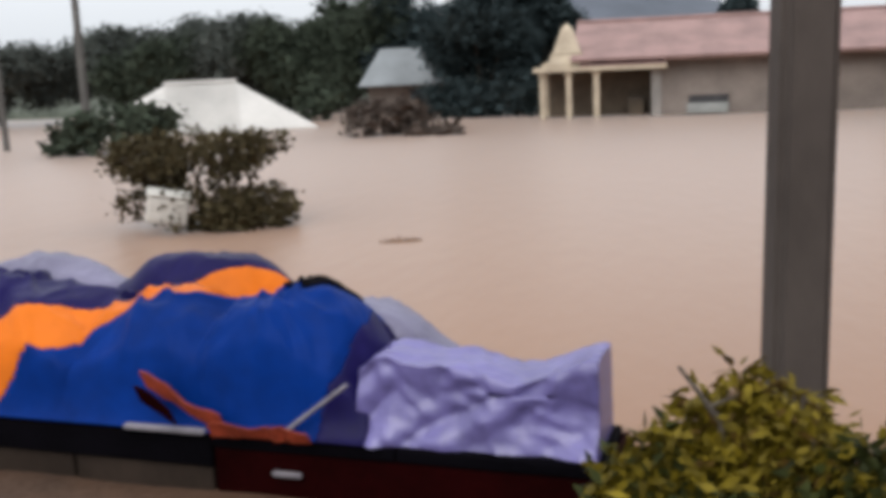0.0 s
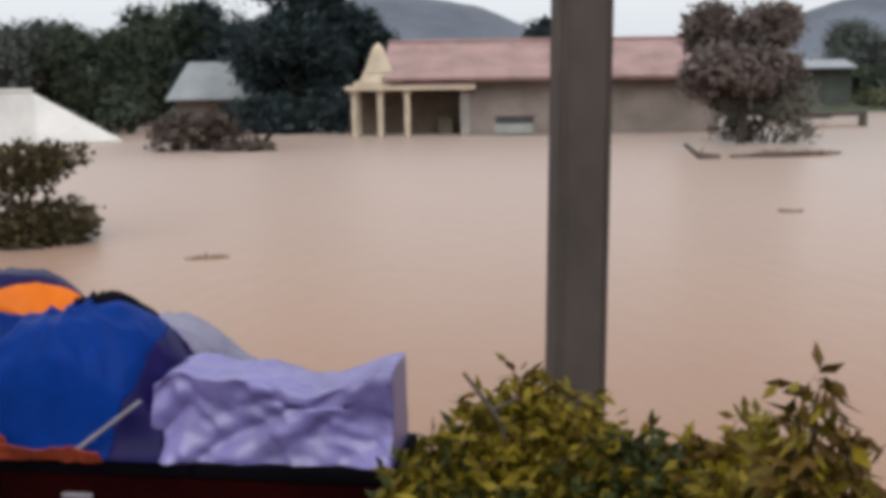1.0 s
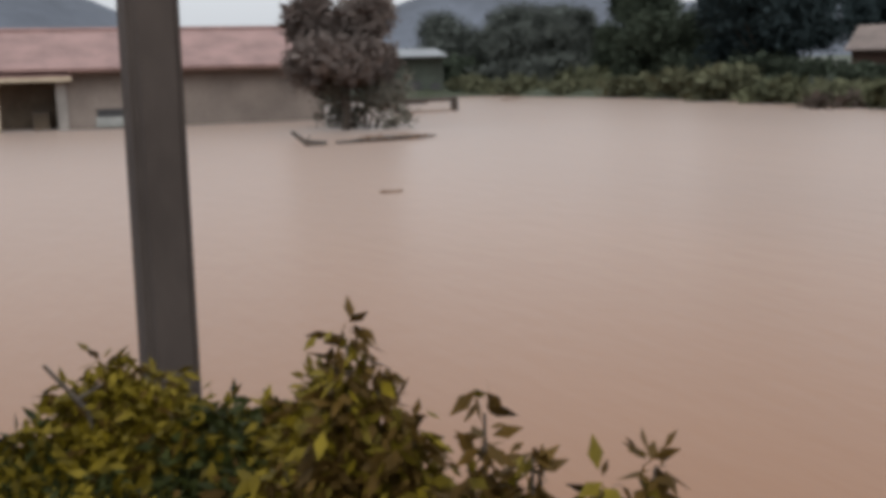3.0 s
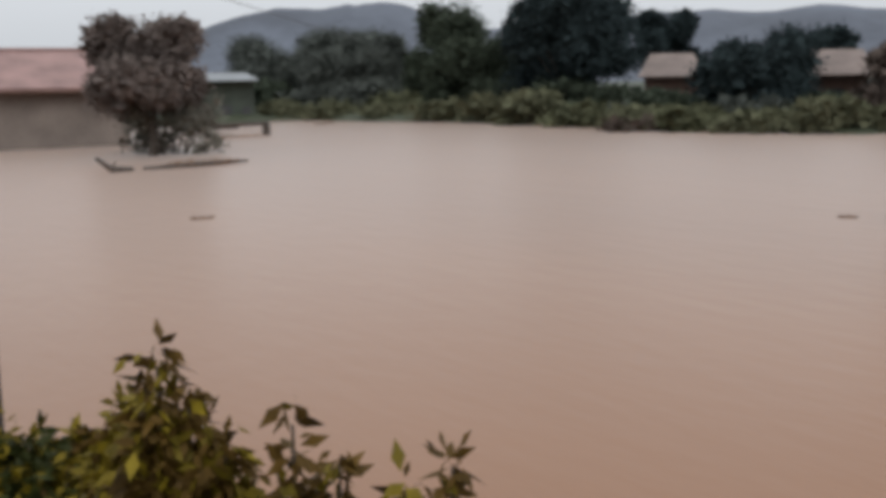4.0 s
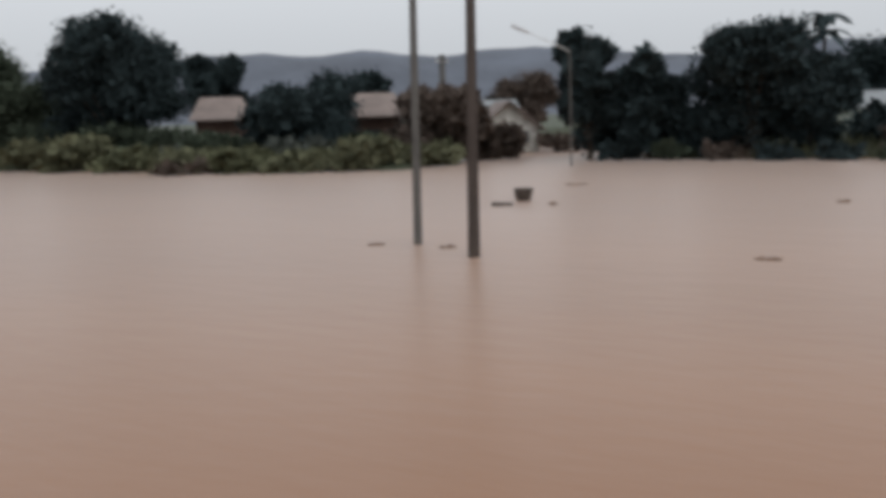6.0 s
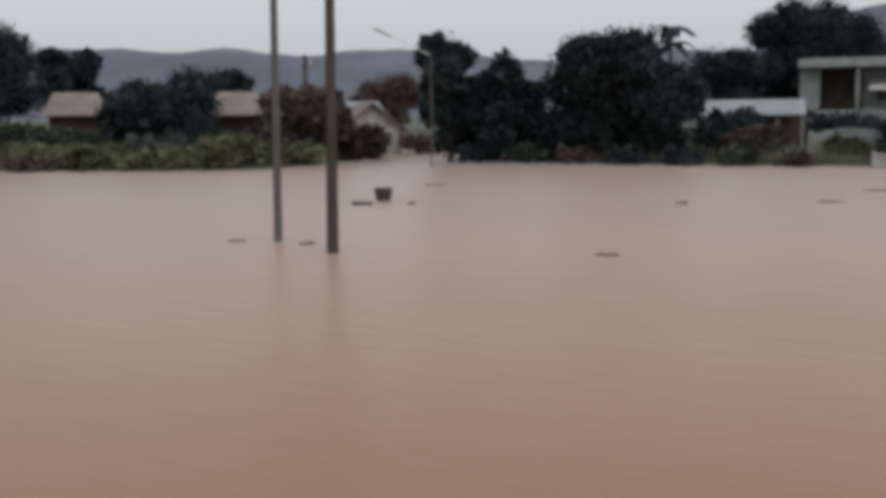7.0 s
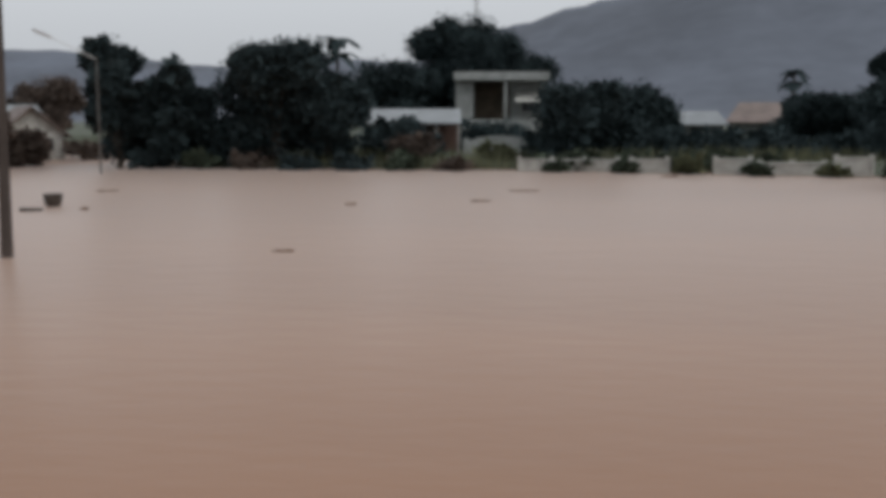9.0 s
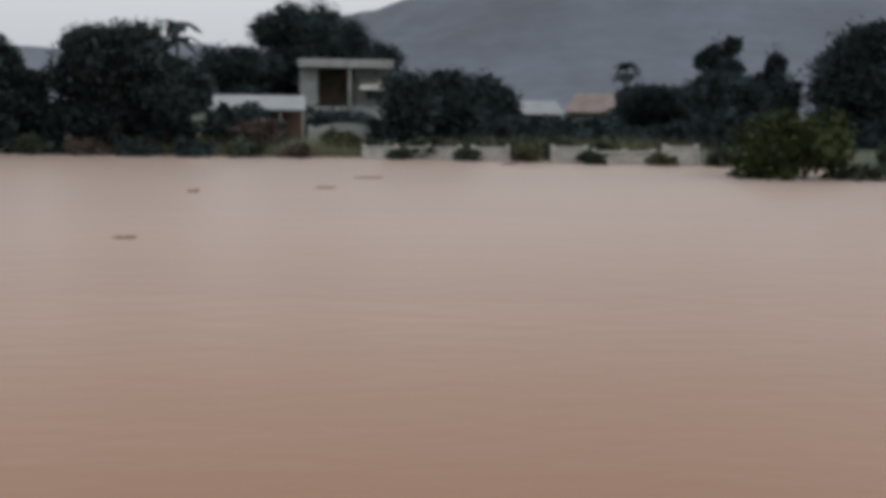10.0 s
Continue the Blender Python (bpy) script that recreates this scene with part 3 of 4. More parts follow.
# ---- poles, lamp, mast, cable ----


def pole(x, y, w, h, mat, label, taper=0.8, turn=0, group="", lean=0):
    ob = thing("utility_pole", pose(x, y, 0, 0, lean, turn), label, "utility pole", group)
    bm = bmesh.new()
    lo = bmesh.ops.create_cone(bm, cap_ends=True, segments=4, radius1=w * 0.7071, radius2=w * 0.7071 * taper, depth=h + 1.5,
                               matrix=Matrix.Translation((0, 0, h / 2 - 0.75)) @ pose(0, 0, 0, 0, 0, 45))
    up = [e for e in bm.edges if abs(e.verts[0].co.z - e.verts[1].co.z) > 1]
    bmesh.ops.bevel(bm, geom=up, offset=w * 0.16, segments=3, affect="EDGES")
    part("shaft", bm, mat, ob)
    arm = part("cross_arm", cube(-0.8, 0.8, -0.06, 0.06, h - 0.55, h - 0.43, 0.01), GALVANISED, ob)
    for s in (-0.7, 0, 0.7):
        bm = bmesh.new()
        rod(bm, (s, 0, h - 0.43), (s, 0, h - 0.2), 0.04, 0.03)
        part("insulator", bm, PALE_CONCRETE, arm)
    return ob


pole(0.74, 4.87, 0.275, 8.5, CONCRETE, "thick dark weathered concrete utility pole among shrubs", 0.90, 8, "", 0.7)
pole(18.15, 9.92, 0.27, 8.6, CONCRETE, "brownish concrete utility pole standing in flood water", 0.62, -61, "poles in the water", 0.7)
pole(19.45, 12.3, 0.20, 8.6, POLE_GREY, "slim grey concrete utility pole standing in flood water", 0.7, -61, "poles in the water", 0.7)
pole(-24.6, 43.5, 0.36, 9.0, POLE_GREY, "grey concrete utility pole behind half-drowned bushes", 0.7, 0)
pole(-28.7, 43.3, 0.26, 9.0, POLE_GREY, "slim grey utility pole behind half-drowned bushes", 0.7, 0)
# grey material on this far pole stands in for haze
pole(63.4, 40.7, 0.42, 7.4, POLE_GREY, "dark pole greyed for haze behind the far trees", 0.9, 0)


def street_lamp():
    ob = thing("street_lamp", pose(50.2, 23.6, 0), "slim grey street lamp with a slanting arm at the flooded inlet", "street lamp")
    bm = bmesh.new()
    rod(bm, (0, 0, -1), (0, 0, 6.3), 0.06, 0.035)
    part("shaft", bm, POLE_GREY, ob)
    bm = bmesh.new()
    rod(bm, (0, 0, 6.2), (-1.0, 2.1, 7.35), 0.028, 0.022)
    part("arm", bm, GALVANISED, ob)
    head = part("lamp_head", cube(-0.5, 0.5, -0.14, 0.14, -0.08, 0.08, 0.04), GALVANISED, ob, "pale flat lamp head")
    head.matrix_local = pose(-1.15, 2.4, 7.5, 0, -24, 115)


street_lamp()
marker = thing("marker_post", pose(43.6, 59.6, 0), "short pale concrete post among the scrub on the bank", "post")
part("shaft", cube(-0.14, 0.14, -0.14, 0.14, -0.6, 1.55, 0.03), PALE_CONCRETE, marker)
part("cap", cube(-0.19, 0.19, -0.19, 0.19, 1.554, 1.68, 0.03), PALE_CONCRETE, marker)


def mast():
    ob = thing("radio_mast", pose(136.7, 12.1, 0), "thin grey lattice radio mast far behind the trees", "mast")
    for dx, dy in ((0.4, 0), (-0.2, 0.35), (-0.2, -0.35)):
        bm = bmesh.new()
        rod(bm, (dx, dy, -1), (dx * 0.6, dy * 0.6, 22), 0.07, 0.05, 5)
        part("leg", bm, GALVANISED, ob)
    bm = bmesh.new()
    for i in range(22):
        z = i * 1.0
        rod(bm, (0.38, 0, z), (-0.19, 0.33, z + 0.5), 0.03, 0.03, 4)
        rod(bm, (-0.19, 0.33, z + 0.5), (-0.19, -0.33, z + 1), 0.03, 0.03, 4)
    part("lattice", bm, GALVANISED, ob)


mast()
cable = bpy.data.curves.new("cable", "CURVE")
cable.dimensions, cable.bevel_depth = "3D", 0.02
sp = cable.splines.new("POLY")
sp.points.add(20)
for i, p in enumerate(sp.points):
    u = i / 20
    p.co = (-12.8 + 58.8 * u, 6.3 + 75.7 * u, 8.3 - 2.0 * u - 1.2 * 4 * u * (1 - u) * 0.3, 1)
cable.materials.append(METAL_DARK)
tagged(new("cable", cable), "thin dark overhead cable over the flood", "cable")

# ---- trees ----
D, G, O, R = LEAF_DARK, LEAF_GREEN, LEAF_OLIVE, LEAF_RED
NORTH = "tall dark broad-leaved tree on the north bank"
FAR = "dark leafy tree on the far bank"
# x, y, base, height, width, foliage, label, share of bare trunk
TREES_NORTH = [
    (-47.3, 70.6, 0.0, 6.0, 11.0, LEAF_HAZED, NORTH, 0.10),
    (-40.8, 78.0, 0.3, 6.8, 10.5, LEAF_HAZED, NORTH, 0.10),
    (-30.9, 78.1, 0.3, 7.3, 11.0, LEAF_HAZED, NORTH, 0.08),
    (-19.7, 77.5, 0.3, 8.6, 12.0, G, NORTH, 0.08),
    (-52.0, 64.0, 0.0, 5.6, 9.0, LEAF_HAZED, NORTH, 0.06),
    (-36.0, 75.0, 0.3, 6.0, 9.0, G, NORTH, 0.04),
    (-25.5, 76.5, 0.3, 6.6, 9.0, G, NORTH, 0.04),
    (-15.0, 74.0, 0.3, 8.4, 8.0, D, NORTH, 0.04),
    (-8.8, 63.4, -0.4, 10.6, 6.8, D, "very dark dense tree beside the porch house", 0.06),
    (-6.0, 71.5, 0.0, 8.5, 6.0, D, "very dark tree behind the porch house", 0.10),
    (6.9, 74.6, 0.0, 7.1, 3.2, D, "small dark tree behind the red roof", 0.4),
]
TREES_EAST = [
    (13.3, 45.3, -0.8, 6.9, 4.8, LEAF_RUST, "pale brown-leaved tree standing in flood water", 0.40),
    (46.0, 112.7, 0.4, 8.4, 11.0, LEAF_HAZED, FAR, 0.08),
    (52.7, 105.3, 0.4, 8.6, 12.0, LEAF_HAZED, FAR, 0.08),
    (44.7, 86.5, 0.4, 5.8, 10.0, LEAF_HAZED, FAR, 0.08),
    (50.0, 76.9, 0.4, 10.0, 9.0, G, FAR, 0.08),
    (49.3, 60.2, 0.3, 10.5, 10.3, D, "large very dark broad tree on the far bank", 0.06),
    (47.5, 69.5, 0.3, 6.2, 8.0, G, FAR, 0.05),
    (56.0, 72.0, 0.3, 8.0, 8.0, G, FAR, 0.05),
    (50.0, 92.0, 0.3, 7.6, 9.0, LEAF_HAZED, FAR, 0.05),
    (61.6, 62.2, 0.4, 8.0, 5.4, D, FAR, 0.3),
    (49.8, 42.7, 0.2, 5.0, 6.9, D, "low dark tree between the huts", 0.05),
]
TREES_INLET = [
    (64.4, 50.2, 0.4, 6.2, 7.4, D, FAR, 0.2),
    (53.2, 35.2, 0.1, 4.5, 5.0, R, "rusty dark tree beside the inlet", 0.05),
    (54.4, 33.7, 0.1, 4.4, 3.8, R, "rusty dark tree beside the inlet", 0.05),
    (58.2, 33.3, 0.1, 2.0, 3.6, R, "low rusty tree beside the inlet", 0.03),
    (98.5, 53.6, 0.3, 7.0, 7.5, R, "brownish round tree at the end of the inlet", 0.2),
    (56.5, 25.6, 0.2, 7.6, 3.7, D, "slender dark tree on the corner of the inlet", 0.05),
    (57.8, 22.2, 0.2, 6.2, 3.8, D, "dark upright tree near the inlet", 0.04),
    (58.6, 16.2, 0.1, 7.7, 7.4, D, "massive very dark tree at the waterside", 0.03),
    (59.2, 13.2, 0.1, 5.8, 5.2, D, "dark rounded tree at the waterside", 0.03),
    (92.3, 14.6, 0.6, 7.6, 8.8, D, "dark tree behind the white house", 0.1),
    (98.0, 10.1, 0.6, 12.2, 9.2, D, "tall dark tree behind the white house", 0.15),
]
TREES_SOUTH = [
    (95.0, 6.6, 0.6, 10.2, 7.0, D, "dark tree behind the white house", 0.05),
    (97.0, 4.4, 0.6, 10.6, 7.8, D, "tall dark tree behind the white house", 0.15),
    (62.8, -2.4, 0.0, 5.3, 6.8, D, "dense dark rounded tree beside the garden gate", 0.03),
    (77.5, -5.4, 0.4, 5.2, 8.0, D, FAR, 0.05),
    (81.7, -26.5, 0.4, 8.6, 4.0, D, "tall dark tree at the hill's foot", 0.05),
    (82.3, -31.3, 0.4, 7.9, 3.2, D, "tall dark tree at the hill's foot", 0.05),
    (65.9, -32.3, 0.2, 8.4, 8.6, D, "broad dark tree on the south bank", 0.04),
    (73.5, -26.0, 0.3, 5.4, 9.2, D, "low dark tree on the south bank", 0.03),
    (88.0, -8.6, 0.4, 4.2, 4.5, D, "low dark tree at the hill's foot", 0.05),
    (88.0, -22.6, 0.4, 4.6, 7.5, D, "low dark tree at the hill's foot", 0.05),
    (66.0, -41.0, 0.2, 8.0, 9.0, D, "broad dark tree on the south bank", 0.04),
]
for i, (x, y, b, h, w, m, label, low) in enumerate(TREES_NORTH + TREES_EAST + TREES_INLET + TREES_SOUTH):
    tree("tree", x, y, b, h, w, m, label, 100 + i, low, 12, int((4200 + 175 * w * h) * (1.6 if math.hypot(x, y) < 50 else 1)), 0.20 if math.hypot(x, y) < 50 else 0.26, group="trees on the banks")


def palm(x, y, h, w, seed, label):
    """A slim trunk and a few tufted heads of arching fronds."""
    rng = np.random.default_rng(seed)
    ob = thing("palm_tree", pose(x, y, 0), label, "palm tree", "palm trees")
    bm = bmesh.new()
    rod(bm, (0, 0, -0.3), (0.15, 0.1, h * 0.55), 0.16, 0.12)
    rod(bm, (0.15, 0.1, h * 0.55), (0, 0, h - 0.5), 0.12, 0.1)
    part("trunk", bm, BARK, ob)
    for i in range(20):
        a, rise, head = i * 2.4, 0.5 * rng.random(), (0.0, 1.0)[i % 2]
        v, f = [], []
        for j in range(9):
            u = j / 8
            r, z = w / 2 * u, h - 0.4 - head + rise * 2 * u - 1.1 * u * u
            c = Vector((r * math.cos(a), r * math.sin(a), z))
            s = Vector((-math.sin(a), math.cos(a), 0)) * 0.36 * math.sin(math.pi * (0.1 + 0.88 * u))
            v += [tuple(c - s - Vector((0, 0, 0.12))), tuple(c), tuple(c + s - Vector((0, 0, 0.12)))]
            if j:
                k = 3 * j
                f += [(k - 3, k, k + 1, k - 2), (k - 2, k + 1, k + 2, k - 1)]
        raw("frond", v, f, LEAF_DARK, ob)


palm(62.8, 13.3, 8.5, 3.0, 5, "dark palm tree rising over the waterside trees")
palm(95.5, -21.6, 7.7, 3.0, 6, "dark palm tree beside the pink-roofed house")

# ---- bushes ----
WET = "half-drowned bush standing in flood water"
bush("bush", -8.7, 19.6, -0.1, 2.25, 4.0, LEAF_BRONZE, "large sparse brown-green bush half under flood water", 11, 7600, 0.12, 20, 2.6, tuft=0.72, dense=False,
     boughs=(((1.45, -0.4, 0.26), (0.60, 0.4, 0.12)), ((1.95, -0.4, 0.52), (0.30, 0.2, 0.10)), ((0.6, -0.7, 0.28), (0.7, 0.4, 0.18)), ((1.5, 0.2, 1.75), (0.40, 0.4, 0.22))))
bush("bush", -21.6, 40.0, -0.1, 2.2, 5.6, G, "dark green " + WET, 12, 1700, 0.24, 11, 3)
bush("bush", -11.0, 46.2, -0.1, 1.7, 3.9, R, "rusty brown " + WET, 13, 1200, 0.22, 9, 2.5)
bush("bush", -19.4, 63.2, -0.2, 2.8, 2.9, G, "round dark green " + WET, 14, 900, 0.24, 7)
bush("bush", -8.6, 45.5, -0.2, 0.6, 2.2, R, "low brown " + WET, 15, 350, 0.2, 6)
bush("bush", 14.6, 46.2, -0.2, 3.2, 5.0, LEAF_PALE, "pale grey-green " + WET, 16, 3000, 0.15, 11)
bush("bush", 43.3, -19.2, -0.1, 3.1, 5.4, LEAF_MOSS, "olive-green round " + WET, 17, 3000, 0.22, 10)
bush("bush", 41.4, 44.6, -0.1, 0.75, 4.4, R, "low brown brush washed against the far bank", 23, 900, 0.2, 7, 1.6)
bush("bush", 42.4, -22.0, -0.1, 0.5, 3.0, G, "low green " + WET, 18, 500, 0.2, 6)
bush("bush", 61.6, 2.6, 0.0, 1.6, 2.8, O, "rounded olive bush before the garden gate", 19, 900, 0.2, 7)
bush("bush", 59.9, 8.0, 0.0, 2.1, 3.2, R, "rounded brownish bush by the open shed", 20, 1000, 0.2, 7)
bush("bush", 69.5, 33.8, -0.1, 1.5, 4.0, R, "low brown bush beside the flooded inlet", 22, 900, 0.22, 7)
bush("bush", 72.5, 4.4, 0.2, 2.7, 6.4, D, "dark bush before the pale flat-roofed house", 24, 1800, 0.24, 9)
bush("bush", 63.5, 10.5, 0.0, 2.4, 4.5, D, "dark bush under the open shed's eave", 21, 1000, 0.24, 7)
for i, (x, y, h) in enumerate([(60.0, 25.5, 2.4), (60.3, 21.8, 3.0), (61.0, 18.6, 3.2), (62.0, 8.6, 3.0)]):
    bush("bush", x, y, 0.0, h, 5.0, D, "dark undergrowth beneath the waterside trees", 30 + i, 2200, 0.26, 9, 3.5, "undergrowth")
for i, (x, y, h) in enumerate([(55.4, -4.9, 0.6), (54.4, -8.3, 1.0), (53.4, -11.8, 0.7), (52.9, -15.5, 0.6), (52.4, -18.6, 1.1), (51.4, -24.5, 1.2), (51.0, -27.5, 1.5), (51.5, -31.0, 1.3), (56.2, -1.0, 0.7)]):
    bush("bush", x, y, -0.1, h, 2.2, (G, O)[i % 2], "low green bush before the waterside wall", 40 + i, 600, 0.17, 7, 1.2, "low bushes at the waterside")
for i, (x, y, h, w) in enumerate([(-7.0, 60.2, 3.0, 4.6), (-10.4, 61.0, 2.6, 4.6), (-6.2, 66.0, 3.4, 5.0), (-12.6, 66.5, 2.8, 4.0)]):
    bush("bush", x, y, -0.3, h, w, D, "very dark undergrowth standing in water beside the porch house", 320 + i, 1900, 0.24, 9, 3.0, "undergrowth")
rng = random.Random(7)
bank = [(37, 84), (39.5, 80), (42, 74), (43, 68), (43.5, 62), (43.5, 56), (43.5, 51), (43, 46), (43.5, 42), (44.5, 38.5), (47, 35.5), (50.5, 33.5)]
for i, (x, y) in enumerate(bank):
    for k in range(2):
        h = rng.uniform(1.5, 2.6) * (1 + 0.5 * k if y > 55 else 0.72)
        bush("bush", x + 2.6 * k + rng.uniform(-0.6, 0.6), y + 2.2 * k + rng.uniform(-0.8, 0.8), -0.1, h, rng.uniform(4.5, 6.5), rng.choice((O, O, G, LEAF_HAZED) if k else (LEAF_BANK, LEAF_BANK, O, LEAF_BANK)),
             "olive-green scrub bush along the far bank", 200 + 2 * i + k, 1300, 0.26, 9, 3.5, "scrub along the far bank")
for i, (x, y, h) in enumerate([(48.4, 54.6, 2.5), (48.2, 50.2, 2.2), (49.6, 46.6, 2.0), (47.6, 58.0, 3.0), (46.8, 47.5, 1.9), (51.5, 37.6, 1.9)]):
    bush("bush", x, y, 0.1, h, 5.4, G, "dark green scrub bush before the huts", 330 + i, 1700, 0.24, 9, 4, "scrub along the far bank")
for i in range(8):
    bush("bush", 36 + rng.uniform(-1, 3) - 0.2 * i, 92 + i * 2.4, 0.1, 3.4, 7.5, G, "tall green scrub along the north-east bank", 240 + i, 1300, 0.32, 9, 4, "scrub along the far bank")
for i in range(9):
    y = -2.5 - i * 3.6
    bush("bush", 63.5 - 0.05 * i + rng.uniform(-1, 1.5), y - 5, 0.1, rng.uniform(2.2, 3.2) * (0.8 if 0 < i < 4 else 1), 6.0, D, "dark green hedge bush on the south-east bank", 260 + i,
         1300, 0.28, 9, 3.5, "hedge on the south-east bank")
for i in range(6):
    bush("bush", 58.0 - 0.2 * i, 0.0 - i * 2.6, -0.1, rng.uniform(0.8, 1.4), 3.2, G, "low green bush behind the waterside wall", 280 + i, 600, 0.2, 7,
         2, "low bushes at the waterside")
for i in range(7):
    bush("bush", 57.2 + rng.uniform(-0.5, 0.5), 23.5 - i * 3.1, -0.1, rng.uniform(0.6, 1.2), 3.4, (D, G, R, D)[i % 4], "low dark bush at the waterline", 300 + i, 600, 0.2, 7,
         2, "low bushes at the waterline")


def grass(name, pts, mat, label, seed):
    """Blades along the banks, too many to count."""
    r = np.random.default_rng(seed)
    v, f = [], []
    for x, y, n, spread, h in pts:
        for _ in range(n):
            px, py = x + r.normal() * spread, y + r.normal() * spread
            z, hh, a, lean = ground_height(px, py) - 0.05, h * (0.5 + r.random()), r.random() * 6.3, r.normal() * 0.3
            dx, dy = 0.06 * math.cos(a), 0.06 * math.sin(a)
            k = len(v)
            v += [(px - dx, py - dy, z), (px + dx, py + dy, z), (px + lean * hh * 0.5, py + lean * hh * 0.3, z + hh)]
            f.append((k, k + 1, k + 2))
    return tagged(raw(name, v, f, mat), label, "grass", kind="stuff")


grass("bank_grass", [(x + 1, y + 1, 260, 1.6, 0.9) for x, y in bank] + [(58.5, 22 - 3 * i, 200, 1.4, 0.7) for i in range(14)], LEAF_BANK, "rank olive grass along the far banks", 3)

# ---- things afloat ----


def floating(x, y, length, h, seed, label, turn=0):
    """Wet rubbish: a few short sticks and a lumpy mat of leaves."""
    r = np.random.default_rng(seed)
    ob = thing("floating_debris", pose(x, y, 0, 0, 0, turn), label, "debris", "floating debris")
    for i in range(3):
        a = r.uniform(-0.3, 0.3)
        bm = bmesh.new()
        rod(bm, (-length / 2 * r.uniform(0.6, 1), a * 0.4, 0.0), (length / 2 * r.uniform(0.6, 1), -a * 0.4, h * r.uniform(0.1, 0.3)), 0.012 + h * 0.07, 0.012, 6)
        part("stick", bm, DRIFTWOOD, ob)
    v, f = leaves(r, [(0, 0, h * 0.25)], [(length * 0.42, length * 0.16, h * 0.12)], 60, 0.05)
    tagged(raw("leaf_mat", v, f, DEBRIS, ob), kind="stuff")


for i, (x, y, s, h, turn) in enumerate([
        (32.4, 5.5, 0.45, 0.18, -80), (19.9, 4.2, 0.60, 0.08, -78), (34.5, 1.1, 0.85, 0.16, -85), (-4.0, 17.3, 0.75, 0.08, 8), (7.8, 22.2, 0.65, 0.10, -15),
        (37.6, 17.1, 1.1, 0.16, -65), (40.0, -0.1, 1.4, 0.18, -88), (19.2, 11.3, 0.42, 0.06, -60), (29.4, 13.9, 0.32, 0.18, -60), (34.6, 71.7, 2.0, 0.7, -30),
        (44.0, 55.0, 2.6, 0.5, -50), (19.0, 13.2, 0.42, 0.07, -50), (51.5, -7.0, 1.0, 0.4, -85)]):
    floating(x, y, s, h, 400 + i, "dark clump of sticks and leaves drifting on the flood", turn)

branch = thing("fallen_branch", pose(9.0, 37.2, 0, 0, 0, 4), "dark forked branch lying half sunk in flood water", "branch")
bm = bmesh.new()
rod(bm, (0.0, 0, 0.55), (0.55, 0, 0.1), 0.07, 0.1)
rod(bm, (0.55, 0, 0.1), (1.35, 0.1, 0.05), 0.14, 0.1)
rod(bm, (0.5, 0, 0.12), (0.75, 0.1, 0.4), 0.05, 0.02)
part("fork", bm, WOOD_WET, branch)
log = thing("drift_log", pose(12.2, 37.6, 0, 0, 0, 3), "long dark log drifting on flood water", "log")
bm = bmesh.new()
rod(bm, (-1.4, 0, 0.02), (0.6, 0, 0.08), 0.09, 0.13)
rod(bm, (0.6, 0, 0.08), (2.9, 0.3, 0.1), 0.13, 0.04)
part("trunk", bm, WOOD_WET, log)
v, f = leaves(np.random.default_rng(9), [(0.2, 0, 0.12), (1.5, 0.1, 0.1)], [(0.8, 0.3, 0.1), (0.9, 0.3, 0.08)], 160, 0.12)
tagged(raw("twig_mat", v, f, DEBRIS, log), kind="stuff")

raft = thing("raft", pose(22.4, 58.4, 0, 0, 0, 14), "black wooden raft frame floating beside the drowned trees", "raft")
part("top_beam", cube(-2.3, 2.3, -0.12, 0.12, 0.62, 0.86, 0.03), WOOD_WET, raft)
part("post", cube(-2.3, -1.9, -0.15, 0.15, -0.3, 0.62, 0.03), WOOD_WET, raft)
part("post", cube(1.9, 2.3, -0.15, 0.15, -0.3, 0.62, 0.03), WOOD_WET, raft)
part("low_beam", cube(-1.9, 1.9, -0.1, 0.1, -0.1, 0.08, 0.02), DEBRIS, raft)
part("deck", cube(-2.4, 0.2, 0.2, 1.6, 0.5, 0.62, 0.02), WOOD_WET, raft)

tub = thing("basket", pose(30.5, 15.6, -0.02), "dark round bamboo basket boat drifting low in the flood", "basket")
bm = bmesh.new()
prof = [(0.14, -0.06), (0.24, 0.02), (0.30, 0.22), (0.33, 0.42), (0.29, 0.42), (0.26, 0.22), (0.2, 0.06), (0.0, 0.04)]
ring = [[bm.verts.new((r * math.cos(a * math.tau / 20), r * math.sin(a * math.tau / 20), z)) for a in range(20)] for r, z in prof]
for i in range(len(ring) - 1):
    for a in range(20):
        b = (a + 1) % 20
        bm.faces.new((ring[i][a], ring[i][b], ring[i + 1][b], ring[i + 1][a]))
part("shell", bm, WOOD_WET, tub)
bm = bmesh.new()
for a in range(20):
    rod(bm, (0.325 * math.cos(a * math.tau / 20), 0.325 * math.sin(a * math.tau / 20), 0.43),
        (0.325 * math.cos((a + 1) * math.tau / 20), 0.325 * math.sin((a + 1) * math.tau / 20), 0.43), 0.025, 0.025, 6)
part("rim", bm, WOOD_WET, tub)
plank = thing("plank", pose(28.7, 15.4, 0.04, 2, 3, -60), "dark wet plank drifting beside the basket", "plank")
part("board", cube(-0.35, 0.35, -0.1, 0.1, -0.05, 0.06, 0.01), WOOD_WET, plank)
foam = thing("foam_box", pose(-8.95, 18.5, 0.48, 7, 10, 25), "white foam box caught in the branches of a drowned bush", "box")
part("body", cube(-0.4, 0.4, -0.28, 0.28, -0.26, 0.30, 0.09), WHITE_FOAM, foam)
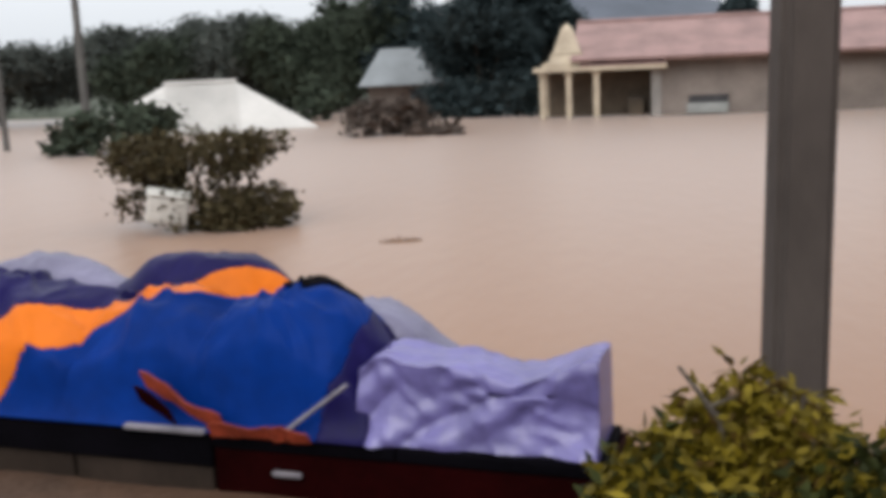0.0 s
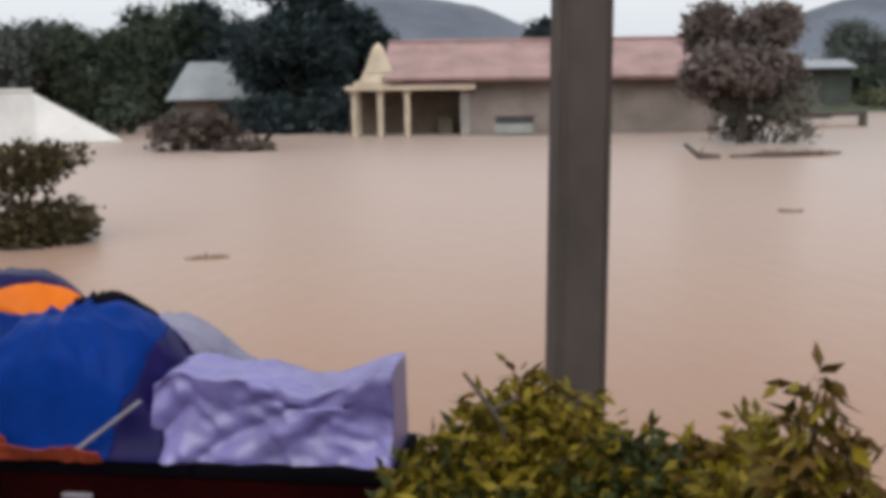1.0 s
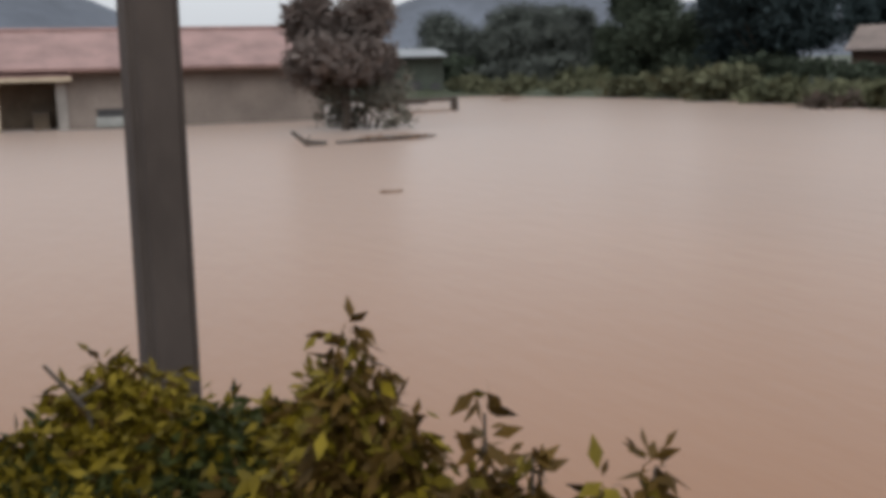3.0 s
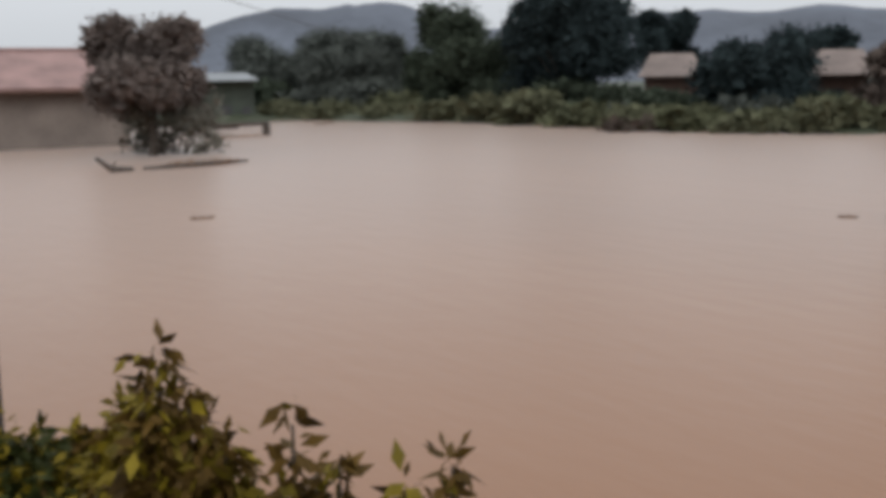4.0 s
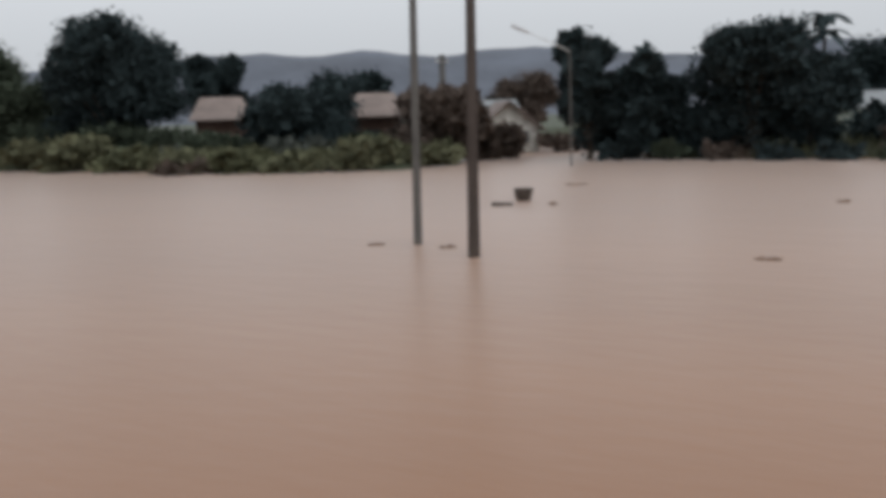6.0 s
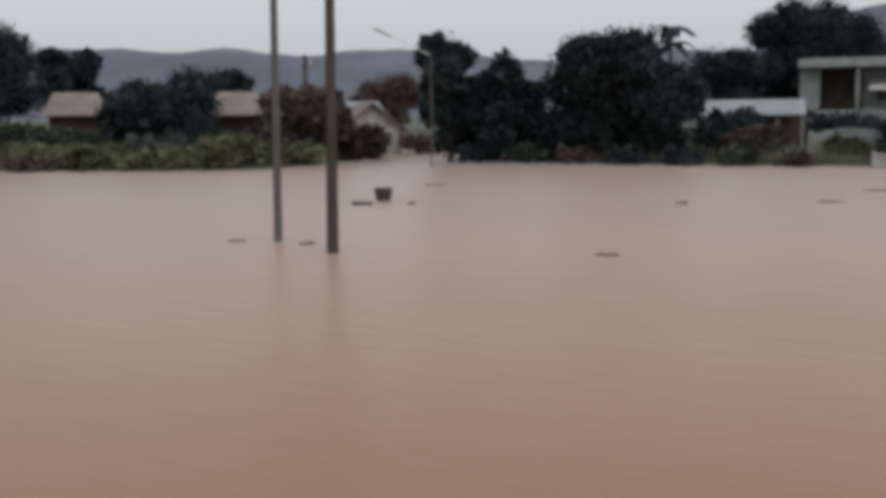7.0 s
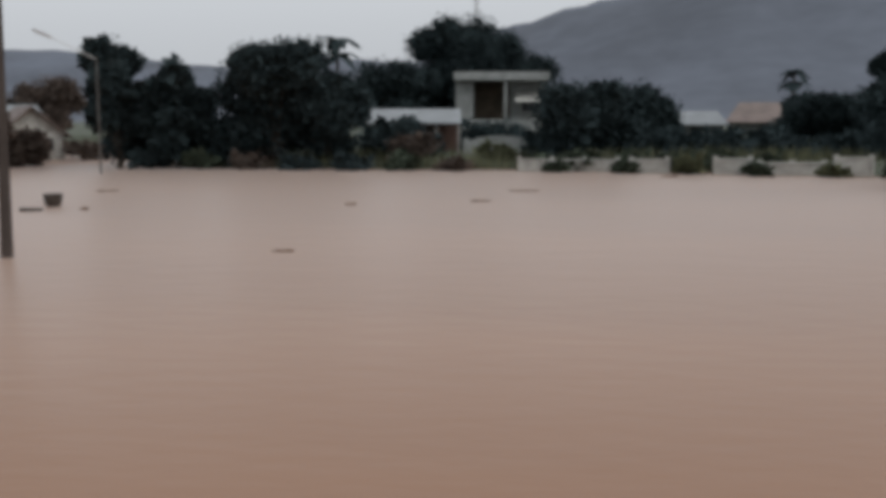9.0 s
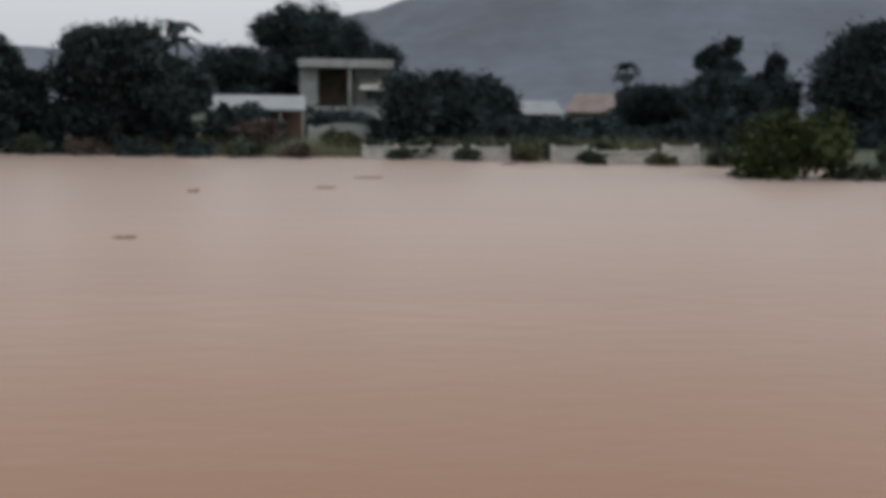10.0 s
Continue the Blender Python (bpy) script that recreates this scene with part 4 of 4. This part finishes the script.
part("lid", cube(-0.42, 0.42, -0.3, 0.3, 0.304, 0.36, 0.025), WHITE_FOAM, foam)

# ---- the trailer with the covered goods ----
BED = Matrix.Translation((-0.12, 4.33, 0)) @ pose(0, 0, 0, 0, 0, 172)   # local x runs along the trailer, local y is negative going away


def bed(s, d, z):
    """A place on the trailer: s along it, d across it from its near side."""
    return BED @ Vector((s, -d, z))


def bed_block(name, s0, s1, d0, d1, z0, z1, mat, parent, label="", bevel=0.015):
    bm = cube(s0, s1, -d1, -d0, z0, z1, bevel)
    bm.transform(BED)
    return part(name, bm, mat, parent, label)


trailer = thing("trailer", Matrix.Identity(4), "dark red flatbed trailer with black edge, loaded with tarpaulin-covered goods", "trailer")
bed_block("bed", 0.0, 1.0, 0.0, 0.55, 1.15, 1.22, RUBBER, trailer, "black bed with a rubber edge")
bed_block("bed", 1.004, 2.0, 0.0, 1.6, 1.15, 1.22, RUBBER, trailer, "black bed with a rubber edge")
bed_block("bed", 2.004, 4.6, 0.0, 1.6, 1.04, 1.22, RUBBER, trailer, "black bed with a rubber edge")
bed_block("side_panel", 0.0, 2.0, 0.015, 0.08, 0.62, 1.146, RED_PAINT, trailer, "dark red painted side panel")
for i in range(3):
    bed_block("side_board", 2.02 + i * 0.86, 2.86 + i * 0.86, 0.02, 0.07, 0.80, 1.036, GREY_BOARD, trailer, "worn grey side board")
bed_block("end_panel", -0.04, -0.004, 0.02, 0.53, 0.62, 1.2, RED_PAINT, trailer)
bed_block("beam", 0.1, 4.5, 0.2, 0.32, 0.90, 1.03, RUBBER, trailer)
bed_block("beam", 1.1, 4.5, 1.2, 1.32, 0.90, 1.03, RUBBER, trailer)
for s in (1.4, 3.9):
    for d in (0.1, 1.35):
        bm = bmesh.new()
        rod(bm, bed(s, d + 0.1, 0.96), bed(s, d + 0.24, 0.96), 0.075, 0.075, 20)
        wheel = part("wheel", bm, RUBBER, trailer)
        bm = bmesh.new()
        rod(bm, bed(s, d + 0.09, 0.96), bed(s, d + 0.12, 0.96), 0.04, 0.04, 14)
        part("rim", bm, GALVANISED, wheel)


def bumpy(s, d, seed, fine=1.0):
    """Creases of a tarpaulin pulled over uneven goods."""
    p = Vector((s * 2.2, d * 2.2, seed))
    fold = abs(noise.noise(Vector((s * 3.1 + 1.5 * noise.noise(p), d * 2.3 + seed, seed * 1.7))))
    return fine * (0.12 * noise.noise(p * 0.8) - 0.10 * fold + 0.012 * noise.noise(p * 4) - 0.05 * abs(noise.noise(Vector((s * 4 + d * 3, d * 4 - s * 2, seed)))) + 0.015 * abs(noise.noise(Vector((s * 9 - d * 7, d * 6, seed + 4)))))


def mound(s, d, lumps):
    h = 0.0
    for cs, cd, rs, rd, a in lumps:
        q = ((s - cs) / rs) ** 2 + ((d - cd) / rd) ** 2
        h = max(h, a * math.exp(-q ** 1.5 * 0.9))
    return h


def drape(name, s0, s1, d0, d1, lumps, seed, pieces, label, n=90, m=50, lift=0.0, fine=1.0):
    """A tarpaulin over goods; pieces: material, part name and the test for the cells that it takes."""
    ob = thing(name, Matrix.Identity(4), label, "tarpaulin", "tarpaulins over the goods")
    verts = []
    for j in range(m + 1):
        for i in range(n + 1):
            s, d = s0 + (s1 - s0) * i / n, d0 + (d1 - d0) * j / m
            h = mound(s, d, lumps) * smooth((d - d0) / 0.13)
            z = 1.235 + lift + h + bumpy(s, d, seed, fine) * smooth(h * 5)
            cs, cd = min(lumps, key=lambda q: ((s - q[0]) / q[2]) ** 2)[:2]
            turn, far = math.atan2(d - cd - 0.1, s - cs), math.hypot(s - cs, d - cd)
            fold = noise.noise(Vector((turn * 1.5, far * 1.4, seed))) + 0.45 * (0.5 - abs(noise.noise(Vector((turn * 2.2 + far, far * 2.0, seed + 3)))) * 2)
            fold *= smooth(h * 3) * smooth((d - d0) / 0.2) * fine
            verts.append(tuple(bed(s + 0.05 * noise.noise(Vector((s * 4, d * 4, seed))) * smooth(h * 4), d + 0.10 * fold, max(z + 0.03 * fold, 1.235 + lift))))
    for mat, pname, test in pieces:
        faces = []
        for j in range(m):
            for i in range(n):
                if test(s0 + (s1 - s0) * (i + 0.5) / n, d0 + (d1 - d0) * (j + 0.5) / m):
                    a = j * (n + 1) + i
                    faces.append((a, a + n + 1, a + n + 2, a + 1))
        used = sorted({k for f in faces for k in f})
        at = {k: q for q, k in enumerate(used)}
        piece = raw(pname, [verts[k] for k in used], [tuple(at[k] for k in f) for f in faces], mat, ob, smooth=True)
        thick = piece.modifiers.new("thickness", "SOLIDIFY")
        thick.thickness = 0.006
    return ob


def stripe(s, d):
    w = 0.03 * noise.noise(Vector((s * 1.2, d * 1.2, 9)))
    return d + w - 0.02 - (3.35 - s) * 0.46


def dark_end(s, d):
    return s < 1.36 + 0.08 * noise.noise(Vector((d * 5, s, 2))) - 0.12 * (d - 0.1) and stripe(s, d) < 0


drape("tarpaulin", 1.16, 4.5, -0.02, 1.25, [(1.70, 0.46, 0.62, 0.50, 0.65), (2.5, 0.50, 0.8, 0.52, 0.58), (3.5, 0.56, 1.1, 0.58, 0.64)], 2.0, [
    (TARP_NAVY, "navy_edge", lambda s, d: dark_end(s, d)),
    (TARP_BLUE, "blue_field", lambda s, d: stripe(s, d) < 0 and not dark_end(s, d)),
    (TARP_ORANGE, "orange_stripe", lambda s, d: 0 <= stripe(s, d) < 0.21),
    (TARP_NAVY, "navy_field", lambda s, d: stripe(s, d) >= 0.21)],
    "blue and orange striped tarpaulin draped over piled goods", 320, 120, fine=0.75)
drape("tarpaulin", 1.65, 3.5, 0.75, 1.6, [(2.70, 1.2, 0.82, 0.42, 0.70)], 5.0, [
    (TARP_ORANGE, "orange_stripe", lambda s, d: d < 1.02 + 0.62 * (2.46 - s)),
    (TARP_NAVY, "navy_field", lambda s, d: d >= 1.02 + 0.62 * (2.46 - s))],
    "navy and orange tarpaulin over a separate hump of goods", 220, 90, 0.004, 0.4)
drape("tarpaulin", 0.75, 1.75, 0.55, 1.5, [(1.42, 0.85, 0.50, 0.42, 0.52)], 8.0, [
    (TARP_GREY, "sheet", lambda s, d: True)], "grey plastic sheet behind the blue tarpaulin", 40, 30, 0.008, 0.6)
drape("tarpaulin", 2.9, 4.6, 0.9, 1.6, [(3.9, 1.25, 0.9, 0.36, 0.62)], 11.0, [
    (TARP_GREY, "sheet", lambda s, d: True)], "grey-violet plastic sheet over goods at the trailer's end", 40, 24, 0.012, 0.6)

drape("tarpaulin", 1.40, 1.86, 0.36, 0.66, [(1.70, 0.46, 0.62, 0.50, 0.65)], 2.0, [
    (RUBBER, "black_patch", lambda s, d: abs(d - 0.52 + 0.25 * (s - 1.6)) < 0.07)], "crumpled black plastic strip over the blue tarpaulin", 60, 40, 0.012)


def lilac_box():
    """A crate under a crumpled lilac sheet, tied down, with its corner standing up at one end."""
    ob = thing("covered_crate", Matrix.Identity(4), "crate wrapped in a crumpled lilac plastic sheet on the trailer", "crate")
    bm = bmesh.new()
    n, m, k = 80, 18, 16
    s0, s1, d0, d1, z0, z1 = 0.04, 1.22, 0.06, 0.50, 1.225, 1.61

    def at(u, v):
        """u along; v from the near foot up, over the top and down the far side."""
        s = s0 + (s1 - s0) * u
        if v < 1:
            d, z = d0 + 0.05 * v, z0 + (z1 - z0) * v
        elif v < 2:
            d, z = d0 + 0.05 + (d1 - d0 - 0.1) * (v - 1), z1
        else:
            d, z = d1 - 0.05 + 0.05 * (v - 2), z1 - (z1 - z0) * (v - 2)
        p = Vector((s * 3.3, v * 1.4, 4))
        r = 0.03 * noise.noise(p * 0.7) + 0.035 * abs(noise.noise(Vector((s * 6 - v * 3, v * 2 + s * 2, 2)))) + 0.004 * noise.noise(p * 5)
        r += 0.045 * (0.4 - abs(noise.noise(Vector((s * 3.2 + v * 1.9, v * 0.9 - s * 0.8, 7)))) * 2)
        r += 0.010 * (0.4 - abs(noise.noise(Vector((s * 7.5 - v * 2.6, v * 2.2 + s * 1.7, 12)))) * 2)
        r -= 0.04 * max(0.0, 1 - abs(v - 0.92) / 0.35) * (0.5 + noise.noise(Vector((s * 4, 3, 1))))
        foot = min(1, abs(v - 0) / 0.25, abs(3 - v) / 0.25)
        flare = 0.05 * (1 - min(1, v / 0.3)) if v < 1 else 0
        top = 0.0
        if 0.7 < v < 2.3:
            top = 0.055 * math.exp(-((u - 0.02) / 0.1) ** 2) - 0.05 * math.exp(-((u - 0.32) / 0.16) ** 2) + 0.02 * math.exp(-((u - 0.9) / 0.1) ** 2)
        ends = 0.06 * math.exp(-((u - 1) / 0.05) ** 2) * min(1, max(0, (v - 0.2) / 0.8), max(0, (2.8 - v) / 0.8))
        return bed(s, d + r * (1 if v < 1.2 else 0.3) - flare, max(z0, z + top - ends + (0.45 * r if 0.8 < v < 2.2 else 0) * foot))

    rows = [[bm.verts.new(at(i / n, 3 * j / 60)) for i in range(n + 1)] for j in range(61)]
    for j in range(60):
        for i in range(n):
            bm.faces.new((rows[j][i], rows[j + 1][i], rows[j + 1][i + 1], rows[j][i + 1]))
    for i in (0, n):
        bm.faces.new([rows[j][i] for j in range(61)] if i else [rows[j][i] for j in range(60, -1, -1)])
    bmesh.ops.recalc_face_normals(bm, faces=bm.faces)
    for f in bm.faces:
        f.smooth = len(f.verts) == 4
    part("sheet", bm, TARP_LILAC, ob)
    bm = cube(s0 + 0.08, s1 - 0.08, -(d1 - 0.08), -(d0 + 0.1), z0, z1 - 0.14)
    bm.transform(BED)
    part("crate", bm, GREY_BOARD, ob)


lilac_box()


def ribbon(name, pts, width, mat, parent):
    """A folded strip of cloth that hangs along a line of places on the trailer."""
    v, f = [], []
    for i, (s, d, z) in enumerate(pts):
        w = width * (0.85 + 0.2 * math.sin(i * 0.9))
        v += [tuple(bed(s, d, z)), tuple(bed(s + w * 0.25, d - 0.02, z + w))]
        if i:
            f.append((2 * i - 2, 2 * i, 2 * i + 1, 2 * i - 1))
    ob = raw(name, v, f, mat, parent)
    ob.modifiers.new("thickness", "SOLIDIFY").thickness = 0.012


strap = thing("orange_cloth", Matrix.Identity(4), "rumpled orange cloth strip hanging over the trailer's edge", "cloth")
r = random.Random(3)
ribbon("strip", [(2.33 - 0.05 * i, -0.035 - 0.02 * r.random(), 1.46 - 0.025 * i + 0.008 * r.random()) for i in range(10)], 0.10, TARP_RUST, strap)
ribbon("strip", [(1.95 - 0.045 * i, -0.05 - 0.03 * r.random(), 1.235 + 0.012 * r.random()) for i in range(13)], 0.075, TARP_RUST, strap)
ribbon("fold", [(2.36 - 0.05 * i, -0.05 - 0.02 * r.random(), 1.385 - 0.027 * i + 0.008 * r.random()) for i in range(5)], 0.10, RED_PAINT, strap)
stick = thing("stick", Matrix.Identity(4), "pale thin stick leaning on the blue tarpaulin", "stick")
bm = bmesh.new()
rod(bm, bed(1.62, -0.03, 1.235), bed(1.24, 0.02, 1.52), 0.012, 0.010)
part("shaft", bm, STICK_PALE, stick)
board = thing("board", Matrix.Identity(4), "small whitish board lying on the trailer's edge", "board")
bed_block("panel", 2.02, 2.5, -0.04, 0.10, 1.224, 1.25, STICK_PALE, board)
bed_block("cleat", 1.5, 1.66, -0.02, 0.0, 1.03, 1.06, STICK_PALE, trailer, "small whitish cleat on the side")

# ---- shrubs on the embankment ----


def shrub(x, y, top, w, mats, label, seed, count=260, size=0.036, droop=0.9, tall=5):
    """Upright stems with tufts of long drooping leaves, in two tones."""
    r = np.random.default_rng(seed)
    base = ground_height(x, y)
    h = top - base
    ob = thing("shrub", pose(x, y, base), label, "shrub", "shrubs on the embankment")
    cs, rs = [], []
    for i in range(tall):
        a = i * 2.4 + r.random()
        lean = w * (0.25 + 0.5 * r.random()) * (0 if i == 0 else 1)
        hh = h * (1 if i == 0 else 0.72 + 0.2 * r.random())
        tip = Vector((lean * math.cos(a), lean * math.sin(a), hh))
        bm = bmesh.new()
        mid = Vector((tip.x * 0.35, tip.y * 0.35, hh * 0.55))
        rod(bm, (0, 0, -0.1), mid, 0.016, 0.012, 6)
        rod(bm, mid, mid.lerp(tip, 0.85), 0.012, 0.004, 6)
        part("stem", bm, BARK, ob)
        for k in range(4):
            u = 1 - 0.2 * k
            p = mid.lerp(tip, u)
            cs.append(tuple(p - Vector((0, 0, 0.07))))
            rs.append((w * 0.32 * (1 + 0.25 * k), w * 0.32 * (1 + 0.25 * k), 0.06 + 0.05 * k))
    cs.append((0, 0, h * 0.45))
    rs.append((w * 0.75, w * 0.75, h * 0.32))
    for q, (mat, share) in enumerate(mats):
        v, f = leaves(np.random.default_rng(seed * 7 + q), cs, rs, int(8.2 * count * share), size, droop, 2.0, 0.05)
        raw("foliage", v, f, mat, ob)


Y, B, K = LEAF_YELLOW, LEAF_BROWN, LEAF_DEEP
YG = "yellow-green leafy shrub on the embankment"
BR = "browning shrub with drooping leaves on the embankment"
SHRUBS_LOW = [
    (0.12, 3.75, 1.66, 0.36, ((Y, 0.7), (K, 0.3)), YG, 420),
    (0.40, 3.79, 1.88, 0.28, ((Y, 0.8), (B, 0.2)), YG, 420),
    (0.58, 3.72, 1.82, 0.42, ((Y, 0.9), (B, 0.15)), YG, 560),
    (0.80, 3.45, 1.74, 0.34, ((K, 0.8), (Y, 0.3)), "deep green leafy shrub on the embankment", 480),
    (0.98, 3.30, 1.76, 0.30, ((K, 0.6), (Y, 0.5)), "deep green leafy shrub on the embankment", 440),
    (1.13, 3.12, 1.90, 0.24, ((Y, 0.7), (B, 0.4)), YG, 340),
    (0.40, 3.45, 1.55, 0.50, ((K, 0.5), (Y, 0.5)), YG, 520),
    (0.85, 3.05, 1.60, 0.45, ((K, 0.6), (B, 0.3)), "deep green leafy shrub on the embankment", 480),
]
SHRUBS_TALL = [
    (0.958, 2.17, 2.35, 0.20, ((B, 0.7), (Y, 0.4)), "tall " + BR, 300),
    (1.04, 2.17, 2.20, 0.18, ((B, 0.9), (Y, 0.2)), BR, 260),
    (1.10, 2.05, 2.08, 0.20, ((B, 0.6), (Y, 0.5)), BR, 260),
    (0.98, 2.40, 2.05, 0.26, ((Y, 0.8), (B, 0.3)), YG, 300),
    (1.10, 2.92, 1.98, 0.28, ((Y, 0.9), (B, 0.2)), YG, 300),
    (1.19, 1.78, 2.24, 0.09, ((B, 0.8), (Y, 0.2)), BR, 80),
    (1.33, 1.80, 2.08, 0.12, ((B, 0.6), (Y, 0.4)), BR, 130),
    (1.45, 1.66, 2.01, 0.13, ((B, 0.5), (Y, 0.5)), BR, 170),
    (1.57, 1.61, 2.08, 0.11, ((B, 0.7), (Y, 0.3)), BR, 150),
]
for i, (x, y, top, w, mats, label, count) in enumerate(SHRUBS_LOW + SHRUBS_TALL):
    shrub(x, y, top, w, mats, label, 500 + i, count)
twig = thing("bare_twig", pose(0.26, 3.66, ground_height(0.26, 3.66)), "bare forked brown twig standing among the shrubs", "twig")
bm = bmesh.new()
rod(bm, (0.10, 0, -0.05), (0.06, 0, 0.78), 0.014, 0.01, 6)
rod(bm, (0.06, 0, 0.78), (-0.09, 0, 0.99), 0.012, 0.007, 6)
rod(bm, (0.02, 0, 0.84), (0.12, 0.02, 0.88), 0.008, 0.004, 6)
part("stem", bm, BARK, twig)
